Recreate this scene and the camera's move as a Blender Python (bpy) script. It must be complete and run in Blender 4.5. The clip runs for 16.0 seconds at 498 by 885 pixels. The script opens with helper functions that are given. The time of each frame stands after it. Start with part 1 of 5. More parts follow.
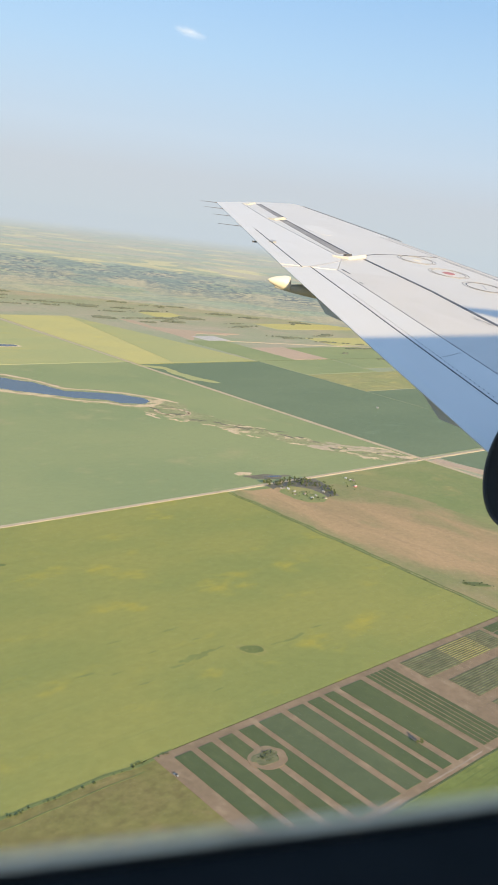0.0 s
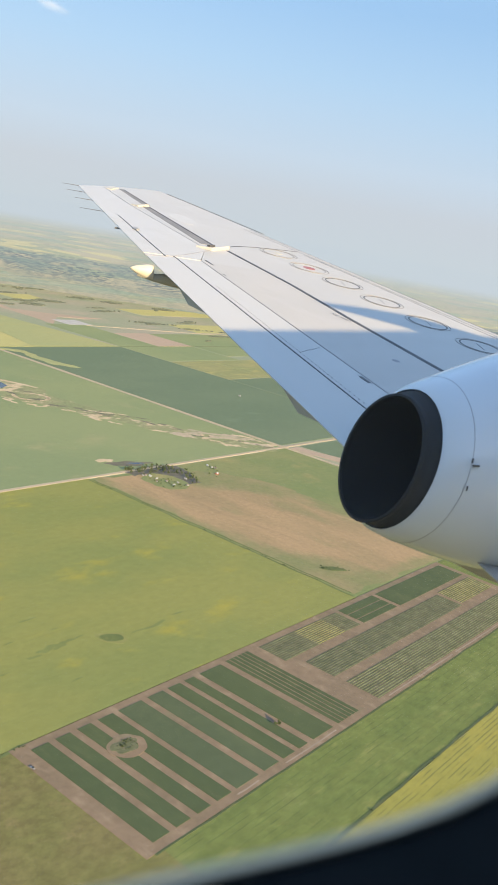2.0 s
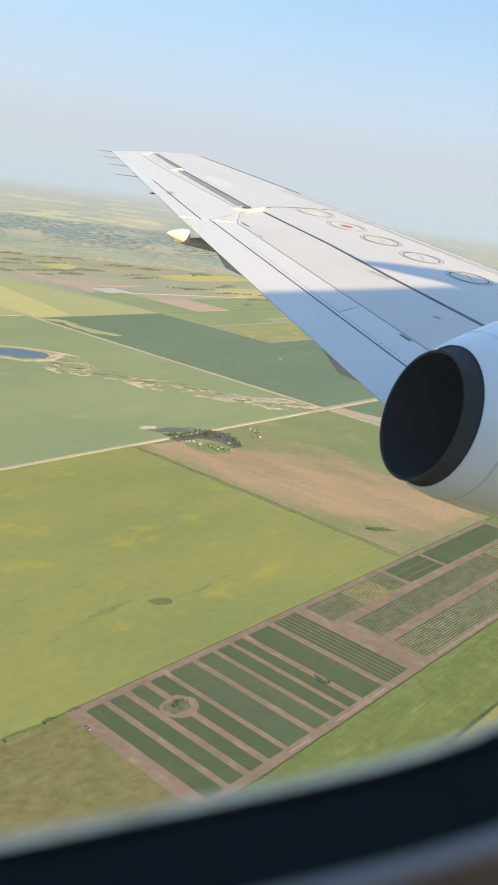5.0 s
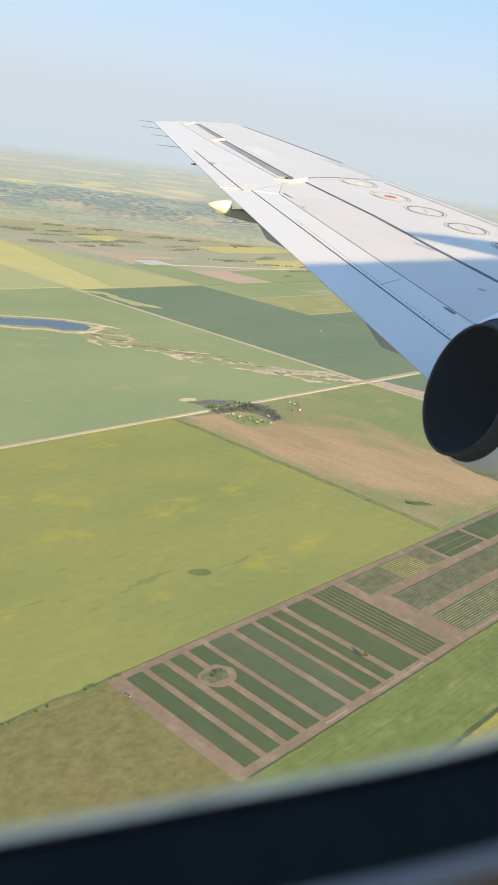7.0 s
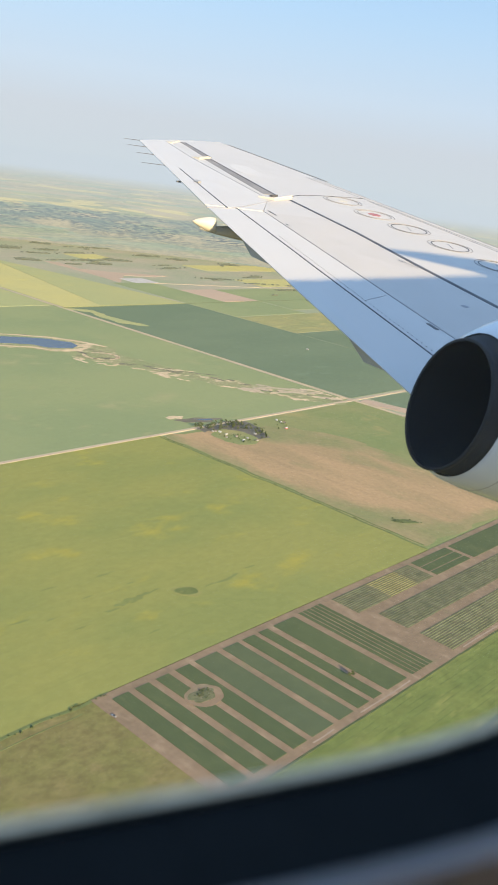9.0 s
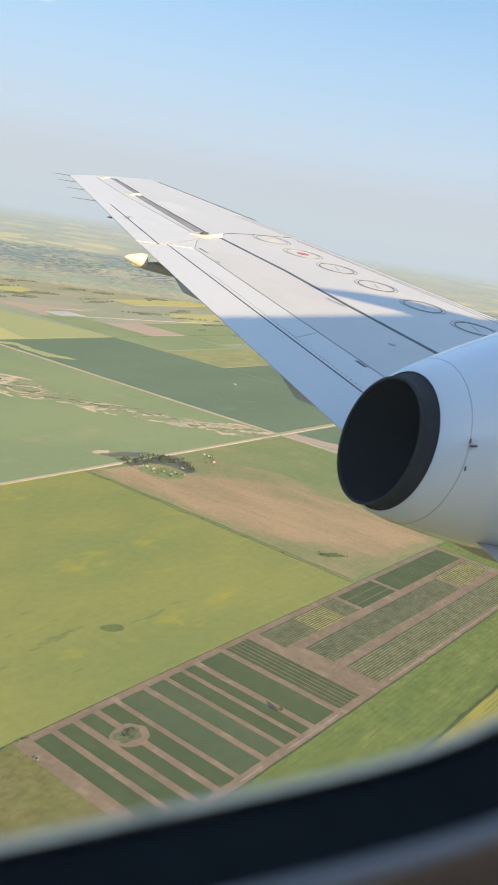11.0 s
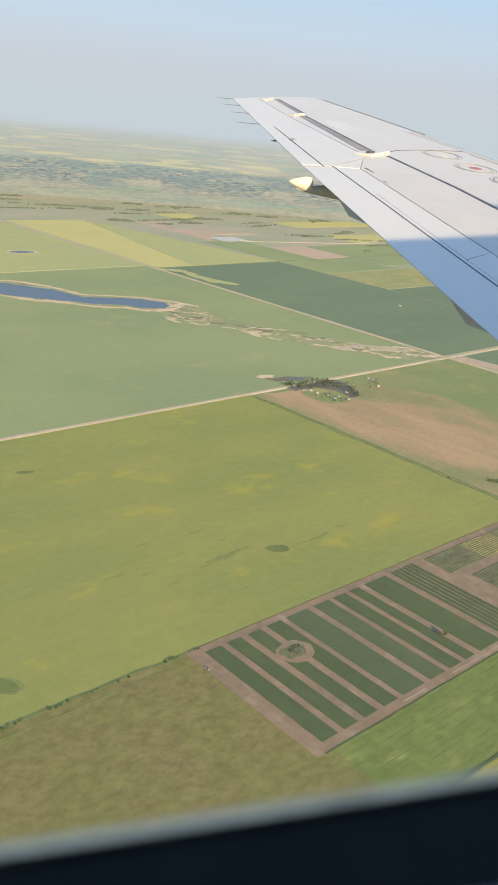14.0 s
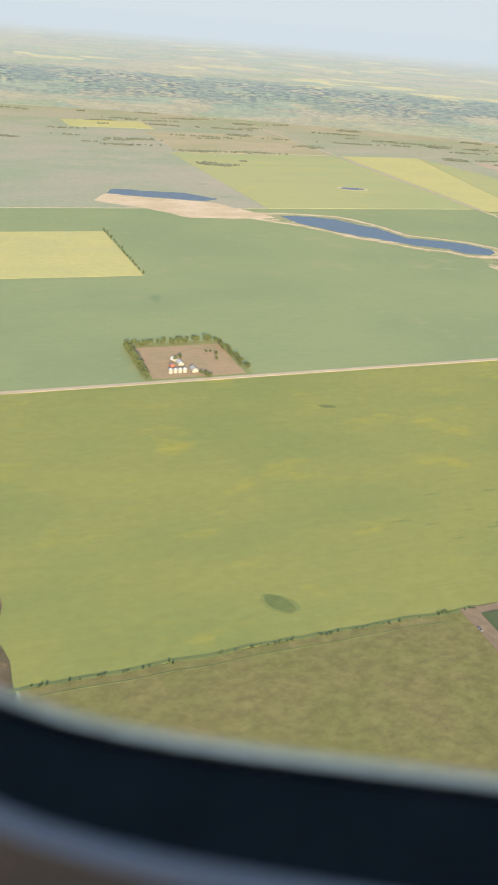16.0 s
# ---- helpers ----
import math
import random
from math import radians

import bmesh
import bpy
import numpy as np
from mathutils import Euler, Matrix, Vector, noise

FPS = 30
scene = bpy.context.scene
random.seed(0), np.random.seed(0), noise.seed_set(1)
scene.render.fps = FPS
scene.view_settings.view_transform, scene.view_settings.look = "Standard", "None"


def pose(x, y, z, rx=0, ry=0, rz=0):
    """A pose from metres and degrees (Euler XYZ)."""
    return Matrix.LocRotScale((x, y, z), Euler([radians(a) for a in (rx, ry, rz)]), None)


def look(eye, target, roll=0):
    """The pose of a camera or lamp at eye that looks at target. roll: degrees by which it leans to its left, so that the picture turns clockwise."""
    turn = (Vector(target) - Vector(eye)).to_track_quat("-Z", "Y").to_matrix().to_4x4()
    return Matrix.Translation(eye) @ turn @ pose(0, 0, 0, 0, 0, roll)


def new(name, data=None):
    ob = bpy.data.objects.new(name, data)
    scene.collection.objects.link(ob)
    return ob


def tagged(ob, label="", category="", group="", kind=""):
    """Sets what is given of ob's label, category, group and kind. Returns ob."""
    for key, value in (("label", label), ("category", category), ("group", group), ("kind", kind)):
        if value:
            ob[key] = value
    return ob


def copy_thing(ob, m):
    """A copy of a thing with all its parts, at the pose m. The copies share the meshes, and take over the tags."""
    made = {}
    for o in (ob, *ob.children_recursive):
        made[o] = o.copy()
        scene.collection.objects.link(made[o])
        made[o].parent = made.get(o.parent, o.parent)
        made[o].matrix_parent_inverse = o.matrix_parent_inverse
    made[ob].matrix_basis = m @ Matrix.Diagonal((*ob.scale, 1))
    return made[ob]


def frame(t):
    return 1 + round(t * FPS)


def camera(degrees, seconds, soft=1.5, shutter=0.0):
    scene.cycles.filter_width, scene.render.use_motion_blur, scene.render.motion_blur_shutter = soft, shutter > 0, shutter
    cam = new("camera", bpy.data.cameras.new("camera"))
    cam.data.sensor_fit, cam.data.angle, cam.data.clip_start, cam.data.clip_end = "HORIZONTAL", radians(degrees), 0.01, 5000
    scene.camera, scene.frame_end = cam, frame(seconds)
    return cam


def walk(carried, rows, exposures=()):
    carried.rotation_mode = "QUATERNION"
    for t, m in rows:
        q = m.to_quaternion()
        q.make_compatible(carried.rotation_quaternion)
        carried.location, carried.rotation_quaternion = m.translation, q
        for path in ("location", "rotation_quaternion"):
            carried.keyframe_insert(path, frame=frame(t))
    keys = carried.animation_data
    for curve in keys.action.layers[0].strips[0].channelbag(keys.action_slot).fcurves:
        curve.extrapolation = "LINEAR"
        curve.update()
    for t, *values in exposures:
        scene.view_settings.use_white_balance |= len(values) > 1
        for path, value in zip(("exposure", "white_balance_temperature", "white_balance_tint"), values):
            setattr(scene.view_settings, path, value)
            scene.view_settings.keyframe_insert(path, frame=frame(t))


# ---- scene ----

# The aircraft hangs still over the prairie; the camera is held at a cabin window.
EYE_Z = 479.6
cam = camera(32.17, 16.0, soft=1.0)
cam.data.dof.use_dof, cam.data.dof.focus_distance, cam.data.dof.aperture_fstop = True, 12.0, 6.6


def held(yaw, pitch, roll, x, y, z):
    a, b = radians(yaw), radians(pitch)
    eye = Vector((x, y, EYE_Z + z))
    return look(eye, eye + 50 * Vector((math.sin(a) * math.cos(b), math.cos(a) * math.cos(b), math.sin(b))), roll)


# seconds, yaw, pitch, lean, offset of the eye in the cabin
PATH = [
    (0.0, 15.047, -14.023, 6.953, 0.0012, 0.0052, -0.0316), (0.5, 17.575, -13.841, 7.463, -0.013, 0.001, -0.0171),
    (1.0, 19.455, -13.768, 8.295, -0.0023, -0.003, -0.003), (1.5, 21.861, -13.486, 9.498, -0.0122, -0.0024, 0.003),
    (2.0, 24.46, -13.542, 9.708, 0.0009, 0.0019, 0.0027), (2.5, 26.33, -13.225, 8.966, 0.0265, 0.0208, 0.0024),
    (3.0, 26.512, -12.989, 8.222, 0.0177, 0.0233, -0.0002), (3.5, 24.494, -13.617, 6.793, 0.0186, -0.0127, 0.0069),
    (4.0, 22.488, -14.388, 7.08, 0.0048, -0.0279, -0.0002), (6.3, 20.871, -18.269, 7.29, 0.0057, 0.0076, 0.0005),
    (6.5, 20.266, -18.398, 7.147, -0.011, 0.0018, 0.0057), (7.0, 19.464, -18.487, 7.156, 0.0004, -0.0026, 0.0002),
    (7.5, 19.333, -18.225, 7.407, 0.0242, 0.0017, -0.0029), (8.0, 19.41, -18.249, 7.548, 0.0191, 0.0018, -0.0041),
    (8.5, 19.476, -18.063, 7.364, 0.0218, -0.0028, -0.0069), (9.0, 20.224, -17.2, 7.365, 0.0266, 0.0039, -0.0165),
    (9.5, 22.303, -15.539, 7.816, 0.004, -0.0151, -0.0148), (10.0, 24.542, -14.035, 8.555, -0.002, -0.0355, -0.006),
    (10.2, 25.237, -13.853, 8.938, -0.012, -0.0246, -0.011), (12.3, 22.719, -15.113, 8.108, -0.0206, -0.0091, -0.0027),
    (12.5, 22.166, -15.116, 8.305, -0.0112, -0.0053, -0.0036), (13.0, 21.058, -14.886, 8.278, -0.0069, -0.018, -0.0094),
    (13.5, 18.172, -16.371, 7.414, -0.0249, 0.0019, -0.0007), (14.0, 14.213, -20.583, 5.386, -0.0334, -0.0053, 0.0191),
    (14.5, 11.606, -22.539, 5.203, -0.0167, 0.0006, 0.013), (15.0, 6.608, -24.445, 5.209, -0.0296, 0.0089, 0.0296),
    (15.5, -0.243, -25.429, 4.72, -0.0205, 0.005, 0.037), (16.0, -6.731, -26.082, 4.87, -0.0307, 0.005, 0.009),
]
walk(cam, [(t, held(*r)) for t, *r in PATH], exposures=[(0.0, 1.54), (3.0, 1.54), (4.2, 1.58), (6.5, 1.67), (8.5, 1.64), (10.2, 1.58), (13.0, 1.55), (14.2, 1.50), (15.0, 1.58), (15.5, 1.62), (16.0, 1.72)])

# ---- world and sun ----
SUN_EL, SUN_AZ = 17.0, 166.0  # degrees; azimuth clockwise from +y, the sun stands behind the cabin
world = bpy.data.worlds.new("world")
scene.world = world
world.use_nodes = True
wn, wl = world.node_tree.nodes, world.node_tree.links
wn.clear()
w_out, w_bg = wn.new("ShaderNodeOutputWorld"), wn.new("ShaderNodeBackground")
sky = wn.new("ShaderNodeTexSky")
sky.sky_type, sky.sun_disc = "NISHITA", False
sky.sun_elevation, sky.sun_rotation = radians(SUN_EL), radians(SUN_AZ)
sky.air_density, sky.dust_density, sky.ozone_density, sky.altitude = 1.0, 0.7, 1.0, 500
w_co, w_sep = wn.new("ShaderNodeTexCoord"), wn.new("ShaderNodeSeparateXYZ")
wl.new(w_co.outputs["Generated"], w_sep.inputs[0])
w_ramp = wn.new("ShaderNodeValToRGB")  # smoky haze over the horizon: how much of it by height
w_ramp.color_ramp.elements[0].position, w_ramp.color_ramp.elements[0].color = 0.0, (1, 1, 1, 1)
w_ramp.color_ramp.elements[1].position, w_ramp.color_ramp.elements[1].color = 0.62, (0.0, 0.0, 0.0, 1)
for p, g in ((0.1, 0.98), (0.26, 0.9), (0.42, 0.45)):
    w_ramp.color_ramp.elements.new(p).color = (g, g, g, 1)
w_haze = wn.new("ShaderNodeValToRGB")  # its colour by height
HAZE = [(0.0, (0.432, 0.484, 0.522)), (0.045, (0.418, 0.458, 0.510)), (0.09, (0.40, 0.48, 0.575)), (0.17, (0.29, 0.42, 0.57)), (0.24, (0.205, 0.345, 0.53)), (0.42, (0.150, 0.290, 0.500))]
HAZE_K = 0.48
w_haze.color_ramp.elements[0].position, w_haze.color_ramp.elements[1].position = HAZE[0][0], HAZE[-1][0]
w_haze.color_ramp.elements[0].color = (*[HAZE_K * c for c in HAZE[0][1]], 1)
w_haze.color_ramp.elements[1].color = (*[HAZE_K * c for c in HAZE[-1][1]], 1)
for p, c3 in HAZE[1:-1]:
    w_haze.color_ramp.elements.new(p).color = (*[HAZE_K * k for k in c3], 1)
wl.new(w_sep.outputs["Z"], w_ramp.inputs[0])
wl.new(w_sep.outputs["Z"], w_haze.inputs[0])
w_scale = wn.new("ShaderNodeVectorMath")
w_scale.operation = "SCALE"
w_scale.inputs["Scale"].default_value = 0.18
wl.new(sky.outputs[0], w_scale.inputs[0])
w_mix = wn.new("ShaderNodeMix")
w_mix.data_type = "RGBA"
wl.new(w_ramp.outputs[0], w_mix.inputs["Factor"])
wl.new(w_scale.outputs[0], w_mix.inputs["A"])
wl.new(w_haze.outputs[0], w_mix.inputs["B"])
wl.new(w_mix.outputs["Result"], w_bg.inputs["Color"])
w_bg.inputs["Strength"].default_value = 1.0
wl.new(w_bg.outputs[0], w_out.inputs[0])

sun_data = bpy.data.lights.new("sun", "SUN")
sun_data.energy, sun_data.angle, sun_data.color = 4.25, radians(0.55), (1.0, 0.762, 0.43)
sun = new("sun", sun_data)
SUN_DIR = Vector((math.sin(radians(SUN_AZ)) * math.cos(radians(SUN_EL)), math.cos(radians(SUN_AZ)) * math.cos(radians(SUN_EL)), math.sin(radians(SUN_EL))))
sun.matrix_world = look(SUN_DIR * 900, (0, 0, 0))

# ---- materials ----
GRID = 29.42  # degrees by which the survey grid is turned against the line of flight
CG, SG = math.cos(radians(GRID)), math.sin(radians(GRID))


def uv(u, v):
    return CG * u - SG * v, SG * u + CG * v


def material(name):
    m = bpy.data.materials.new(name)
    m.use_nodes = True
    return m, m.node_tree.nodes, m.node_tree.links, m.node_tree.nodes["Principled BSDF"]


def noise_at(n, l, vec, scale, detail=4.0, stretch=None, rough=0.55):
    t = n.new("ShaderNodeTexNoise")
    t.inputs["Scale"].default_value, t.inputs["Detail"].default_value, t.inputs["Roughness"].default_value = scale, detail, rough
    if stretch:
        mp = n.new("ShaderNodeMapping")
        mp.inputs["Scale"].default_value = stretch
        l.new(vec, mp.inputs["Vector"])
        vec = mp.outputs[0]
    l.new(vec, t.inputs["Vector"])
    return t.outputs["Fac"]


def ranged(n, l, val, a, b, lo=0.0, hi=1.0):
    r = n.new("ShaderNodeMapRange")
    r.interpolation_type = "SMOOTHSTEP"
    for k, v in zip(("From Min", "From Max", "To Min", "To Max"), (a, b, lo, hi)):
        r.inputs[k].default_value = v
    l.new(val, r.inputs["Value"])
    return r.outputs[0]


def mixed(n, l, fac, a, b, mode="MIX"):
    m = n.new("ShaderNodeMix")
    m.data_type, m.blend_type = "RGBA", mode
    for key, v in (("Factor", fac), ("A", a), ("B", b)):
        if isinstance(v, (int, float)):
            m.inputs[key].default_value = v
        elif isinstance(v, tuple):
            m.inputs[key].default_value = (*v, 1)
        else:
            l.new(v, m.inputs[key])
    return m.outputs["Result"]


def grid_coord(n, l):
    g, mp = n.new("ShaderNodeNewGeometry"), n.new("ShaderNodeMapping")
    mp.inputs["Rotation"].default_value = (0, 0, -radians(GRID))
    l.new(g.outputs["Position"], mp.inputs["Vector"])
    return mp.outputs[0]


def field_mat(name, c1, c2, streak=None, amount=0.5, along=(0.25, 1, 1), big=0.006, rows=None, row_colour=None, spots=None, grain=0.09):
    """A crop or pasture: two tones in large patches, streaks along the drills, mottle and fine grain; rows: (spacing, width) of wheel tracks."""
    m, n, l, bsdf = material(name)
    co = grid_coord(n, l)
    # all tones nudged to blue: a slight haze tint in the base colours
    c1, c2, streak, spots, row_colour = [c and (0.98 * c[0], c[1], 1.09 * c[2]) for c in (c1, c2, streak, spots, row_colour)]
    col = mixed(n, l, ranged(n, l, noise_at(n, l, co, big, 5, along), 0.35, 0.65), c1, c2)
    if streak:
        f = ranged(n, l, noise_at(n, l, co, big * 2.3, 6, along, 0.6), 0.62 - 0.15 * amount, 0.74, 0, 0.85)
        col = mixed(n, l, f, col, streak)
    if spots:
        f = ranged(n, l, noise_at(n, l, co, 0.02, 4, (0.6, 1, 1)), 0.6, 0.72, 0, 0.7)
        col = mixed(n, l, f, col, spots)
    if rows:
        sep, wv = n.new("ShaderNodeSeparateXYZ"), n.new("ShaderNodeMath")
        l.new(co, sep.inputs[0])
        wob = n.new("ShaderNodeMath")
        wob.operation = "MULTIPLY_ADD"
        l.new(noise_at(n, l, co, 0.03, 2), wob.inputs[0])
        wob.inputs[1].default_value = 2.0
        l.new(sep.outputs["Y"], wob.inputs[2])
        wv.operation = "PINGPONG"
        wv.inputs[1].default_value = rows[0] / 2
        l.new(wob.outputs[0], wv.inputs[0])
        line = ranged(n, l, wv.outputs[0], rows[1] * 0.5, rows[1], 1, 0)
        gate = ranged(n, l, noise_at(n, l, co, 0.05, 3, (0.5, 2.0, 1)), 0.42, 0.58)
        both = n.new("ShaderNodeMath")
        both.operation = "MULTIPLY"
        l.new(line, both.inputs[0])
        l.new(gate, both.inputs[1])
        col = mixed(n, l, both.outputs[0], col, row_colour)
    fine = ranged(n, l, noise_at(n, l, co, 0.09, 8, (0.75, 1, 1), 0.75), 0.25, 0.75, 1 - grain, 1 + grain)
    drill = ranged(n, l, noise_at(n, l, co, 0.2, 3, (0.1, 1, 1), 0.6), 0.3, 0.7, 0.985, 1.015)
    fleck = ranged(n, l, noise_at(n, l, co, 0.10, 6, (0.7, 1, 1), 0.65), 0.66, 0.78, 1.0, 0.82)
    tone = n.new("ShaderNodeMath")
    tone.operation = "MULTIPLY"
    l.new(drill, tone.inputs[0])
    l.new(fleck, tone.inputs[1])
    whole = n.new("ShaderNodeMath")
    whole.operation = "MULTIPLY"
    l.new(tone.outputs[0], whole.inputs[0])
    l.new(fine, whole.inputs[1])
    gr = n.new("ShaderNodeVectorMath")
    gr.operation = "SCALE"
    l.new(col, gr.inputs[0])
    l.new(whole.outputs[0], gr.inputs["Scale"])
    l.new(gr.outputs[0], bsdf.inputs["Base Color"])
    bsdf.inputs["Roughness"].default_value = 0.95
    bsdf.inputs["Specular IOR Level"].default_value = 0.1
    return m


def plain_mat(name, c1, c2=None, rough=0.6, metal=0.0, scale=3.0, spec=0.5, bump=0.0):
    m, n, l, bsdf = material(name)
    co = n.new("ShaderNodeTexCoord").outputs["Object"]
    c2 = c2 or tuple(0.82 * c for c in c1)
    col = mixed(n, l, ranged(n, l, noise_at(n, l, co, scale, 6), 0.35, 0.68), c1, c2)
    l.new(col, bsdf.inputs["Base Color"])
    r = ranged(n, l, noise_at(n, l, co, scale * 3.1, 4), 0.3, 0.7, max(rough - 0.03, 0.02), min(rough + 0.03, 1))
    l.new(r, bsdf.inputs["Roughness"])
    bsdf.inputs["Metallic"].default_value = metal
    bsdf.inputs["Specular IOR Level"].default_value = spec
    if bump:
        b = n.new("ShaderNodeBump")
        b.inputs["Strength"].default_value, b.inputs["Distance"].default_value = bump, 0.02
        l.new(noise_at(n, l, co, scale * 6, 4), b.inputs["Height"])
        l.new(b.outputs[0], bsdf.inputs["Normal"])
    return m


LIME = field_mat("flowering_crop", (0.170, 0.188, 0.057), (0.204, 0.206, 0.059), (0.272, 0.244, 0.045), 0.5, (0.55, 1, 1), 0.0068, rows=(38.0, 0.5), row_colour=(0.162, 0.178, 0.055), grain=0.08)
CANOLA = field_mat("canola", (0.266, 0.236, 0.052), (0.223, 0.214, 0.052), (0.323, 0.264, 0.046), 0.5, (0.2, 1, 1), 0.01, (4.6, 0.8), (0.150, 0.148, 0.044))
# the far canola and the half flowering crop: paled, distance haze in their colours
CANOLA_HAZED = field_mat("canola_hazed", (0.372, 0.337, 0.128), (0.338, 0.320, 0.130), (0.40, 0.350, 0.120), 0.5, (0.8, 1, 1))
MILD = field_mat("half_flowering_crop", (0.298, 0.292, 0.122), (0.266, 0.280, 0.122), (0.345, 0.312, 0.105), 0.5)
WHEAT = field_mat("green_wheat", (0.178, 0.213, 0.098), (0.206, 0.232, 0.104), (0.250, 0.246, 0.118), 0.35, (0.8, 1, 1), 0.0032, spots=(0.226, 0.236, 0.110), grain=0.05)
# a lighter, greyer green: some distance haze is in this base colour
DARK = field_mat("dark_green_crop", (0.112, 0.148, 0.084), (0.126, 0.160, 0.090), (0.140, 0.178, 0.106), 0.1, (0.4, 1, 1), 0.004)
BARLEY = field_mat("light_green_crop", (0.110, 0.138, 0.039), (0.136, 0.159, 0.045), (0.194, 0.198, 0.062), 0.5, (0.4, 1.2, 1), 0.022, (6.5, 0.6), (0.092, 0.118, 0.036), (0.160, 0.178, 0.058), grain=0.17)
PASTURE = field_mat("green_pasture", (0.150, 0.180, 0.068), (0.191, 0.196, 0.079), (0.254, 0.219, 0.088), 0.4, (0.7, 0.7, 1), 0.006)
DRY = field_mat("dry_pasture", (0.138, 0.132, 0.044), (0.150, 0.131, 0.049), (0.176, 0.146, 0.060), 0.4, (0.8, 0.8, 1), 0.020, spots=(0.160, 0.160, 0.052), grain=0.24)
BURNT = field_mat("brown_scrub", (0.072, 0.066, 0.031), (0.126, 0.086, 0.050), (0.228, 0.150, 0.090), 0.7, (0.8, 0.8, 1), 0.022, grain=0.25)
TAN = field_mat("fallow_soil", (0.300, 0.210, 0.122), (0.258, 0.192, 0.105), (0.205, 0.190, 0.085), 0.7, (0.9, 0.4, 1), 0.010, rows=(11.0, 1.5), row_colour=(0.272, 0.192, 0.110), grain=0.12)
SANDY = field_mat("sandy_flat", (0.38, 0.305, 0.205), (0.31, 0.262, 0.170), (0.215, 0.215, 0.115), 0.9, (0.4, 1, 1), 0.018, spots=(0.205, 0.205, 0.110), grain=0.18)
ROW_BED = field_mat("plot_row_bed", (0.092, 0.096, 0.052), (0.110, 0.106, 0.060), (0.150, 0.126, 0.08), 0.7, (0.6, 1, 1), 0.05, grain=0.2)


def marsh_mat(name):
    """Wet ground: grass, bare pale sand and brown reeds in broken patches."""
    m, n, l, bsdf = material(name)
    co = grid_coord(n, l)
    col = mixed(n, l, ranged(n, l, noise_at(n, l, co, 0.012, 6, (0.8, 1, 1), 0.6), 0.35, 0.65), (0.185, 0.210, 0.105), (0.240, 0.235, 0.130))
    reed = ranged(n, l, noise_at(n, l, co, 0.026, 7, (0.55, 1, 1), 0.68), 0.55, 0.63, 0, 0.8)
    col = mixed(n, l, reed, col, (0.150, 0.140, 0.092))
    sand = ranged(n, l, noise_at(n, l, co, 0.017, 8, (0.45, 1, 1), 0.7), 0.53, 0.60, 0, 0.9)
    col = mixed(n, l, sand, col, (0.43, 0.345, 0.225))
    fine = ranged(n, l, noise_at(n, l, co, 0.15, 6), 0.3, 0.7, 0.85, 1.15)
    gr = n.new("ShaderNodeVectorMath")
    gr.operation = "SCALE"
    l.new(col, gr.inputs[0])
    l.new(fine, gr.inputs["Scale"])
    l.new(gr.outputs[0], bsdf.inputs["Base Color"])
    bsdf.inputs["Roughness"].default_value, bsdf.inputs["Specular IOR Level"].default_value = 0.95, 0.1
    return m


MARSH = marsh_mat("marsh_ground")


def fallow_mat(name):
    """Worked tan soil that fades into weedy green margins, with faint drag lines and weedy patches."""
    m, n, l, bsdf = material(name)
    co = grid_coord(n, l)
    sep = n.new("ShaderNodeSeparateXYZ")
    l.new(co, sep.inputs[0])
    u, v = sep.outputs["X"], sep.outputs["Y"]

    def op(kind, a, b):
        k = n.new("ShaderNodeMath")
        k.operation = kind
        for i, q in enumerate((a, b)):
            if isinstance(q, (int, float)):
                k.inputs[i].default_value = q
            else:
                l.new(q, k.inputs[i])
        return k.outputs[0]

    rough = op("MULTIPLY", op("SUBTRACT", noise_at(n, l, co, 0.022, 7, (1, 0.45, 1), 0.65), 0.5), 110.0)
    near_edge = op("ADD", ranged(n, l, v, 560, 780, 85, 0), 1066.0)
    far_edge = op("SUBTRACT", 1368.0, ranged(n, l, v, 830, 1075, 0, 190))
    inside = op("MULTIPLY", ranged(n, l, op("ADD", op("SUBTRACT", u, near_edge), rough), -14, 34), ranged(n, l, op("ADD", op("SUBTRACT", far_edge, u), rough), -14, 40))
    inside = op("MULTIPLY", inside, ranged(n, l, op("ADD", v, rough), 548, 580, 0.25, 1))
    grass = mixed(n, l, ranged(n, l, noise_at(n, l, co, 0.014, 6, (0.8, 0.8, 1), 0.6), 0.38, 0.64), (0.172, 0.178, 0.082), (0.222, 0.192, 0.100))
    soil = mixed(n, l, ranged(n, l, noise_at(n, l, co, 0.012, 6, (1, 0.4, 1), 0.6), 0.36, 0.66), (0.312, 0.222, 0.126), (0.258, 0.194, 0.108))
    weeds = ranged(n, l, noise_at(n, l, co, 0.011, 7, (1, 0.5, 1), 0.62), 0.52, 0.68, 0, 0.7)
    soil = mixed(n, l, weeds, soil, (0.196, 0.180, 0.090))
    drag = ranged(n, l, noise_at(n, l, co, 0.12, 4, (0.22, 0.03, 1), 0.6), 0.5, 0.68, 0, 0.35)
    soil = mixed(n, l, drag, soil, (0.198, 0.150, 0.090))
    col = mixed(n, l, inside, grass, soil)
    fine = ranged(n, l, noise_at(n, l, co, 0.12, 7, None, 0.7), 0.28, 0.72, 0.9, 1.1)
    gr = n.new("ShaderNodeVectorMath")
    gr.operation = "SCALE"
    l.new(col, gr.inputs[0])
    l.new(fine, gr.inputs["Scale"])
    l.new(gr.outputs[0], bsdf.inputs["Base Color"])
    bsdf.inputs["Roughness"].default_value, bsdf.inputs["Specular IOR Level"].default_value = 0.95, 0.1
    return m


